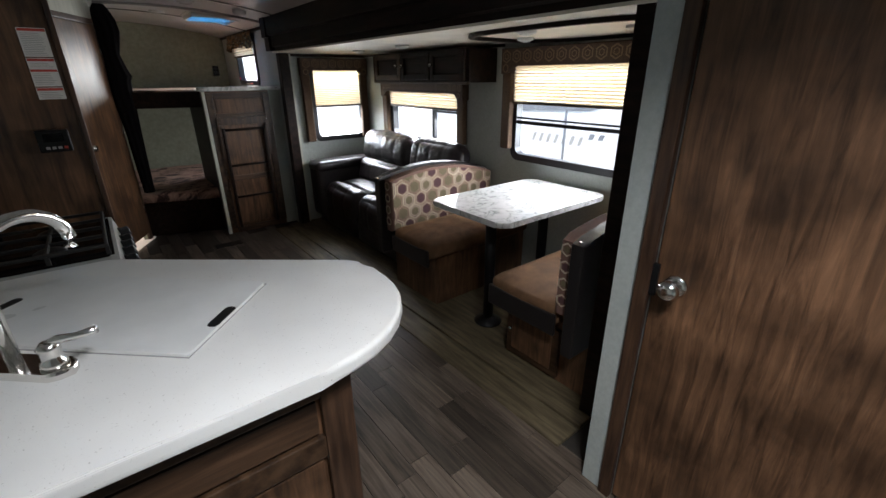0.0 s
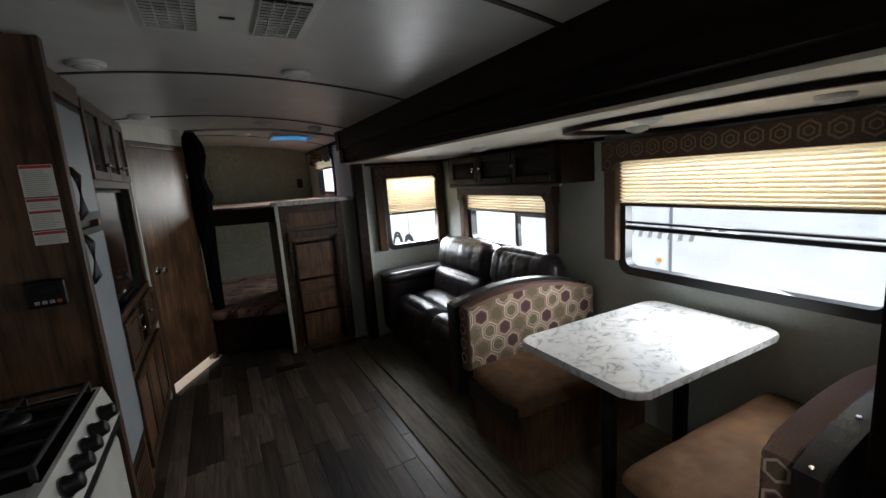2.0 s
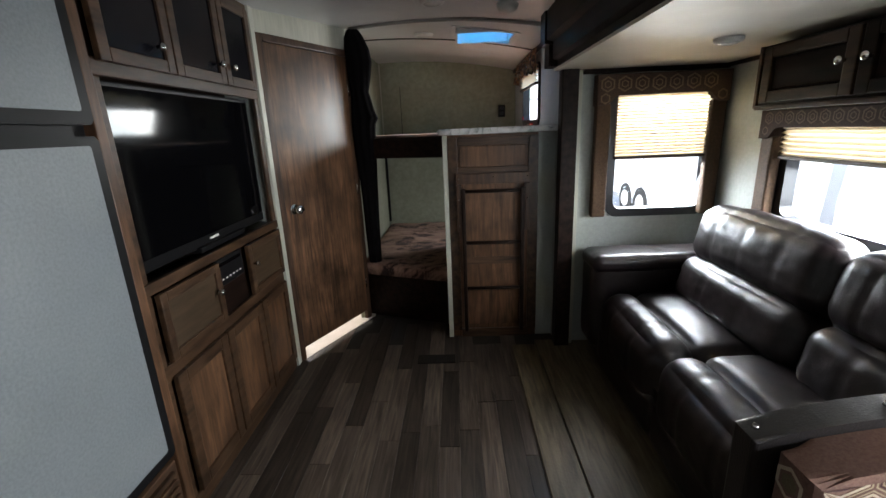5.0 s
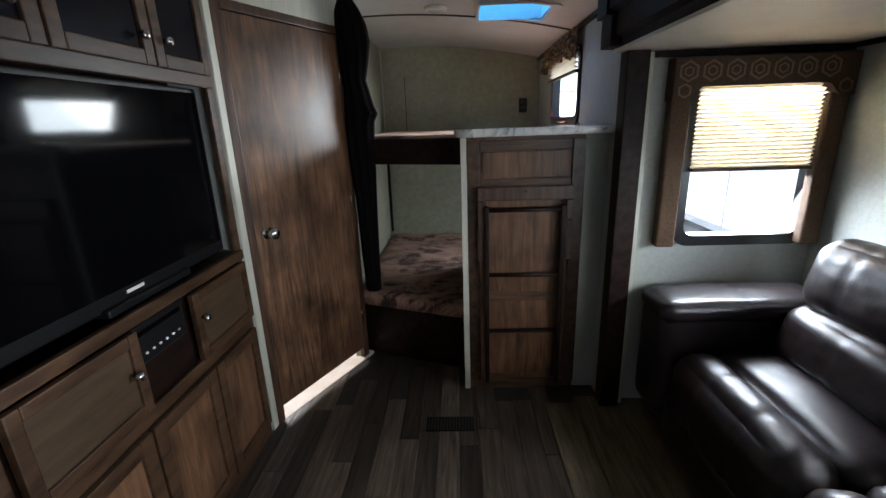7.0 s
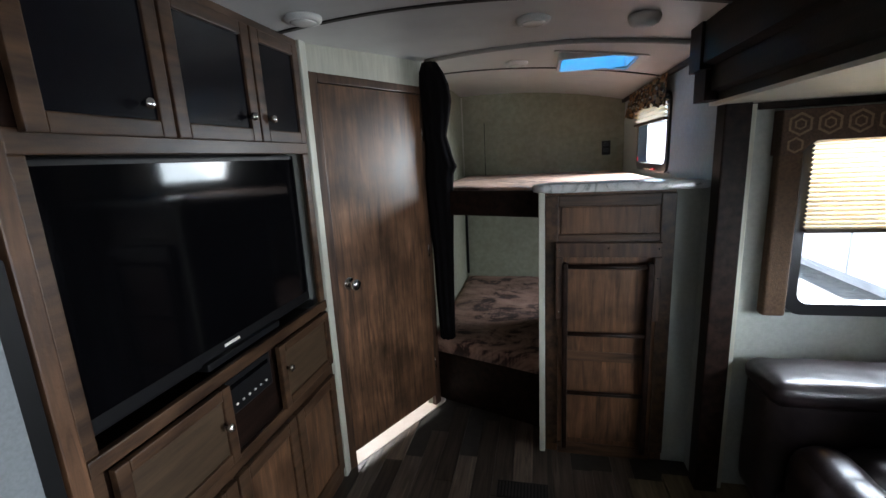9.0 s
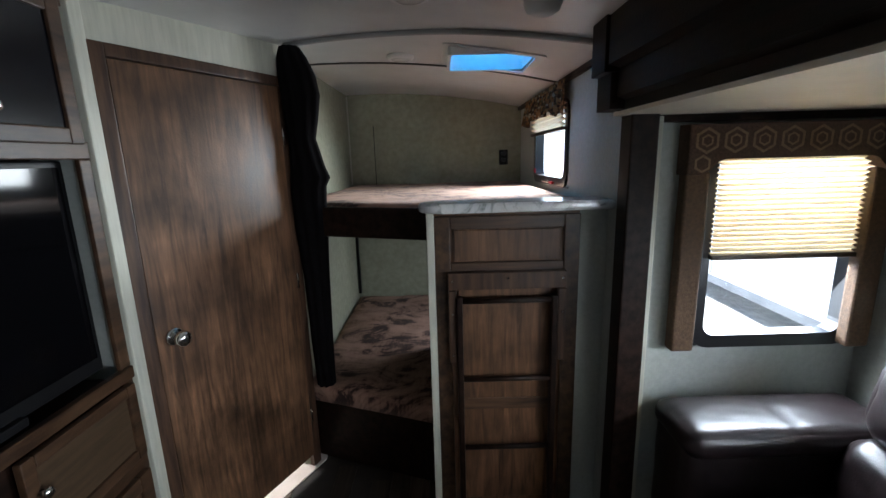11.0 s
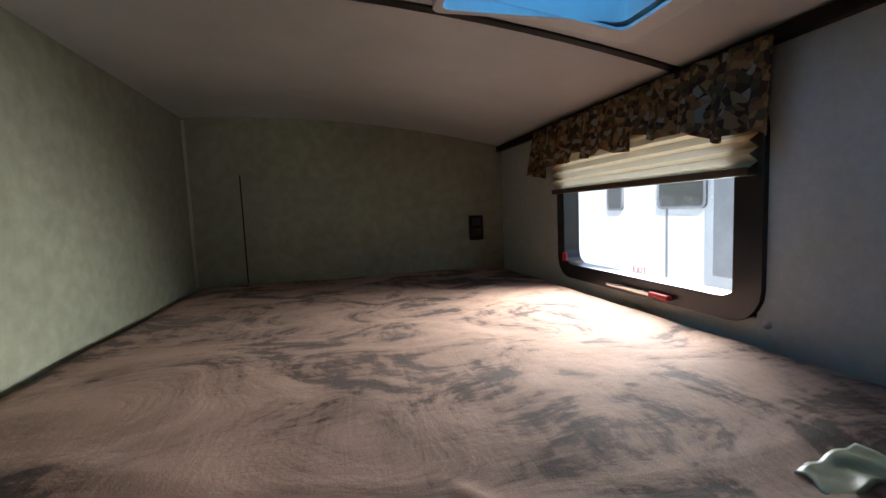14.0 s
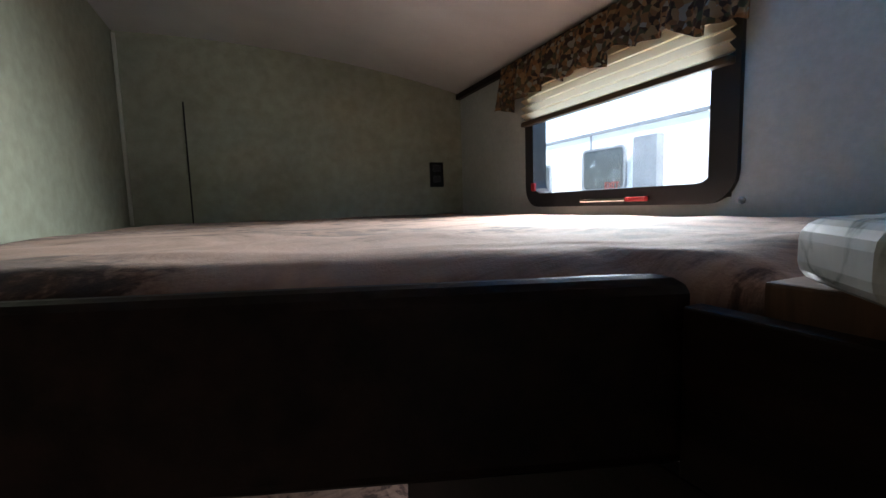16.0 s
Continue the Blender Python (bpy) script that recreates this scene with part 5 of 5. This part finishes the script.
def bench(y_back0, y_back1, y_seat, label, door):
    """A dinette bench across the slide-out. The back stands between y_back0 and y_back1; the seat reaches to y_seat."""
    s = 1 if y_seat > y_back1 else -1
    t = thing("dinette_bench", (2.5, (y_back0 + y_seat) / 2, 0.022), label, "bench", "dinette benches")
    ya, yb = (y_back1, y_seat) if s > 0 else (y_seat, y_back0)
    box("base", 2.14, 2.975, min(ya, y_back0) + 0.05 * (s < 0), max(yb, y_back1) - 0.05 * (s > 0), 0.023, 0.37, WOOD, t)
    puff("seat_cushion", 2.045, 2.975, ya, yb, 0.375, 0.50, SUEDE, t, r=0.035, n=14, bulge=0.014, seed=21 + s, wrinkle=0.004, label="tan suede seat cushion")
    box("front_panel", 2.03, 2.05, ya, yb, 0.34, 0.45, VINYLBLACK, t, bev=0.008)
    # arched back: black vinyl shell with patterned cloth on the seat side
    def top(x):
        u = x - 2.0
        return 0.828 + 0.275 * u - 0.33 * u * u
    xs = [2.0 + 0.975 * i / 16 for i in range(17)]
    outl = [(2.0, 0.30)] + [(x, top(x)) for x in xs] + [(2.975, 0.30)]
    ym = y_back0 + 0.06 if s > 0 else y_back1 - 0.06
    prism("back_shell", outl, y_back0 if s > 0 else ym, ym if s > 0 else y_back1, VINYLBLACK, t, "y", bev=0.008)
    xs2 = [2.035 + 0.92 * i / 16 for i in range(17)]
    inn = [(2.035, 0.47)] + [(x, top(x) - 0.018) for x in xs2] + [(2.955, 0.47)]
    face = y_back1 + 0.012 if s > 0 else y_back0 - 0.012
    prism("back_cushion", inn, ym + 0.001 * s, face, HEXBASE, t, "y", bev=0.022, seg=4, label="taupe cloth with woven hexagons")
    bm = bmesh.new()
    f = face + 0.0015 * s
    def pl(a, b):
        a = min(max(a, 2.05), 2.94)
        return (a, f, min(max(b, 0.488), top(a) - 0.034))
    r, row, v = 0.056, 0, 0.50
    while v < 0.95:
        for k in range(-1, 11):
            u = 2.075 + 0.0985 * k + 0.049 * (row % 2)
            if u < 2.02 or u > 2.97 or v > top(min(u, 2.95)) + 0.005:
                continue
            typ = (k + 2 * row + (row // 2)) % 3
            if typ == 0:
                hexagon(bm, pl, u, v, r * 0.99, r * 0.16, 0)
                hexagon(bm, pl, u, v, r * 0.80, r * 0.06, 1)
                hexagon(bm, pl, u, v, r * 0.70, r * 0.10, 0)
                hexagon(bm, pl, u, v, r * 0.56, 0, 2)
            elif typ == 1:
                hexagon(bm, pl, u, v, r * 0.97, r * 0.06, 4)
                hexagon(bm, pl, u, v, r * 0.86, r * 0.10, 0)
                hexagon(bm, pl, u, v, r * 0.60, 0, 1)
            else:
                hexagon(bm, pl, u, v, r * 0.98, r * 0.06, 4)
                hexagon(bm, pl, u, v, r * 0.88, r * 0.05, 1)
                hexagon(bm, pl, u, v, r * 0.80, r * 0.05, 4)
                hexagon(bm, pl, u, v, r * 0.72, 0, 2)
        v += 0.0855
        row += 1
    ce = (ym + face) / 2
    for row in range(4):
        pe = lambda a, b: (2.0335, a, b)
        hexagon(bm, pe, ce, 0.54 + 0.08 * row, 0.032, 0.008, 0)
        hexagon(bm, pe, ce, 0.54 + 0.08 * row, 0.018, 0, 1 + row % 2)
    finish("woven_pattern", bm, [HEXLINE, HEXPLUM, HEXOLIVE, HEXBASE, HEXTAN], t)
    # small square tabs round the edge of the arch
    for i in range(5):
        x = 2.02 + 0.22 * i
        cyl("stud", 0.007, 0.005, 0.006, Matrix.Translation((x, (y_back0 + ym) / 2 if s > 0 else (y_back1 + ym) / 2, top(x) + 0.003)), CHROME, t, 10)
    if door:
        box("door_frame", 2.118, 2.138, ya + 0.02, yb - 0.07, 0.05, 0.32, FRAMEWOOD, t)
        box("door_panel", 2.108, 2.119, ya + 0.06, yb - 0.11, 0.085, 0.285, WOOD, t, bev=0.006)
        knob(t, 2.117, yb - 0.10, 0.20, (-1, 0, 0), 0.009)
    return t


bench(2.165, 2.30, 1.76, "dinette bench with tan seat and hexagon-patterned back", False)
bench(0.665, 0.79, 1.215, "dinette bench with tan seat, patterned back and storage door", True)

dt = thing("dinette_table", (2.53, 1.45, 0.022), "white marbled dinette table on two black posts", "table")
prism("table_top", round_rect(2.052, 2.95, 1.15, 1.755, 0.06, 8), 0.752, 0.782, MARBLE, dt, bev=0.01, seg=3, label="white marbled laminate table top")
for x in (2.27, 2.74):
    cyl("post", 0.032, 0.032, 0.73, Matrix.Translation((x, 1.45, 0.387)), BLACK, dt, 20)
    lathe("foot", [(0.085, 0.022), (0.085, 0.03), (0.045, 0.045), (0.034, 0.06)], Matrix.Translation((x, 1.45, 0)), BLACK, dt, 24)
    lathe("socket", [(0.04, 0.72), (0.06, 0.74), (0.09, 0.748), (0.09, 0.7515)], Matrix.Translation((x, 1.45, 0)), BLACK, dt, 24)

# floor vent
fv = thing("floor_vent", (1.337, 3.975, 0.0), "dark slotted floor vent", "vent")
box("tray", 1.222, 1.453, 3.925, 4.028, -0.001, 0.003, BLACK, fv, bev=0.001)
for i in range(15):
    box("slat", 1.230 + i * 0.015, 1.237 + i * 0.015, 3.932, 4.02, 0.003, 0.006, JOINT, fv, bev=0)

# ---- outside ----
bm = bmesh.new()
bmesh.ops.create_grid(bm, x_segments=8, y_segments=8, size=600)
bmesh.ops.translate(bm, verts=list(bm.verts), vec=(0, 0, -0.75))
tagged(finish("ground", bm, GRAVEL), kind="structure")


def trailer(x, y, rz, length, label, wins, letters=False, axle=0.75):
    """wins: (from, width, bottom, height) of windows on the side that faces us."""
    t = thing("travel_trailer", (0, 0, 0), label, "travel trailer", "parked travel trailers")
    prism("body", [(0, 0.45), (0.25, 0.30), (length, 0.30), (length, 3.1), (0.5, 3.15), (0.12, 2.5), (0, 1.2)], 0, 2.4, RVWHITE, t, "y", bev=0.03)
    for u, w, z0, h in wins:
        prism("window", round_rect(u, u + w, z0, z0 + h, 0.06), -0.025, -0.003, RVGLASS, t, "y", bev=0.005)
        ring_plate("window_frame", round_rect(u - 0.03, u + w + 0.03, z0 - 0.03, z0 + h + 0.03, 0.08), round_rect(u, u + w, z0, z0 + h, 0.06), -0.035, -0.002, RVGREY, t, "y")
    box("skirt", 0.3, length - 0.1, -0.006, 0.0, 0.3, 0.42, RVGREY, t, bev=0)
    box("rain_gutter", 0.5, length, -0.03, -0.001, 3.05, 3.09, RVGREY, t, bev=0)
    for u in (length * 0.33, length * 0.66):
        box("seam_strip", u, u + 0.03, -0.012, -0.001, 0.42, 3.05, RVGREY, t, bev=0)
    if letters:
        for i in range(7):
            prism("lettering_bar", [(2.28 + i * 0.13, 1.33), (2.33 + i * 0.13, 1.33), (2.37 + i * 0.13, 1.45), (2.32 + i * 0.13, 1.45)], -0.006, -0.002, GREYINK, t, "y")
        for u in (3.22, 3.36):
            prism("lettering_bar", [(u, 1.43), (u + 0.07, 1.43), (u + 0.1, 1.5), (u + 0.03, 1.5)], -0.006, -0.002, RVGREY, t, "y")
        box("marker_lamp", 2.68, 2.74, -0.02, -0.001, 1.05, 1.09, AMBER, t)
        prism("stripe", [(0.2, 1.9), (1.9, 1.72), (3.2, 1.78), (4.6, 2.1), (4.6, 2.2), (3.1, 1.9), (1.9, 1.84), (0.2, 2.08)], -0.008, -0.003, RVGREY, t, "y")
    for u in (length * axle, length * axle + 0.85):
        cyl("wheel", 0.36, 0.36, 0.24, Matrix.Translation((u, 0.1, 0.36)) @ Matrix.Rotation(radians(90), 4, "X"), TYRE, t, 28)
        cyl("rim", 0.2, 0.17, 0.03, Matrix.Translation((u, -0.03, 0.36)) @ Matrix.Rotation(radians(90), 4, "X"), RVWHITE, t, 20)
    t.matrix_world = pose(x, y, -0.75, 0, 0, rz)
    return t


AMBER = mat("amber_lamp", (0.7, 0.3, 0.03), 0.3)
trailer(5.6, 6.3, -90, 8.6, "white travel trailer with grey lettering bars parked outside", [(0.7, 0.5, 2.0, 0.4)], True)
t2 = trailer(5.6, 13.4, -90, 6.6, "white travel trailer with small windows parked along the row", [(4.25, 0.73, 2.30, 0.53), (3.13, 0.33, 2.29, 0.42)], axle=0.2)
prism("slide_side", [(5.21, 1.5), (5.55, 1.5), (5.55, 2.9), (5.21, 2.9)], -0.12, -0.002, RVGREY, None, "y")
sl = bpy.data.objects["slide_side"]
sl.parent = t2
trailer(-1.5, 17.0, 8, 8.0, "white travel trailer parked far beyond the end window", [(1.1, 0.8, 1.55, 0.65), (4.5, 1.0, 1.45, 0.8)])

# ---- floor planks ----
def plank_mesh(nm, w, h):
    bm = bmesh.new()
    add_box(bm, -w / 2, w / 2, -h / 2, h / 2, -0.006, 0.0, 0.0012, 1)
    me = bpy.data.meshes.new(nm)
    bm.to_mesh(me)
    bm.free()
    me.materials.append(FLOORW)
    return me


fl_ob = bpy.data.objects["floor"]
PW, PL = 0.094, 0.62
full = plank_mesh("plank", PW - 0.0012, PL - 0.0012)
rng = random.Random(5)
ncol = 16
count = 0
for i in range(ncol):
    x = 0.395 + PW * i
    if x > 1.86:
        break
    y = -1.1 + rng.random() * PL
    while y < 4.42:
        if y > 0.3 or x > 0.4:
            ob = new("plank", full)
            ob.parent = fl_ob
            ob.location = (x, y, rng.uniform(-0.0006, 0.0004))
            count += 1
        y += PL
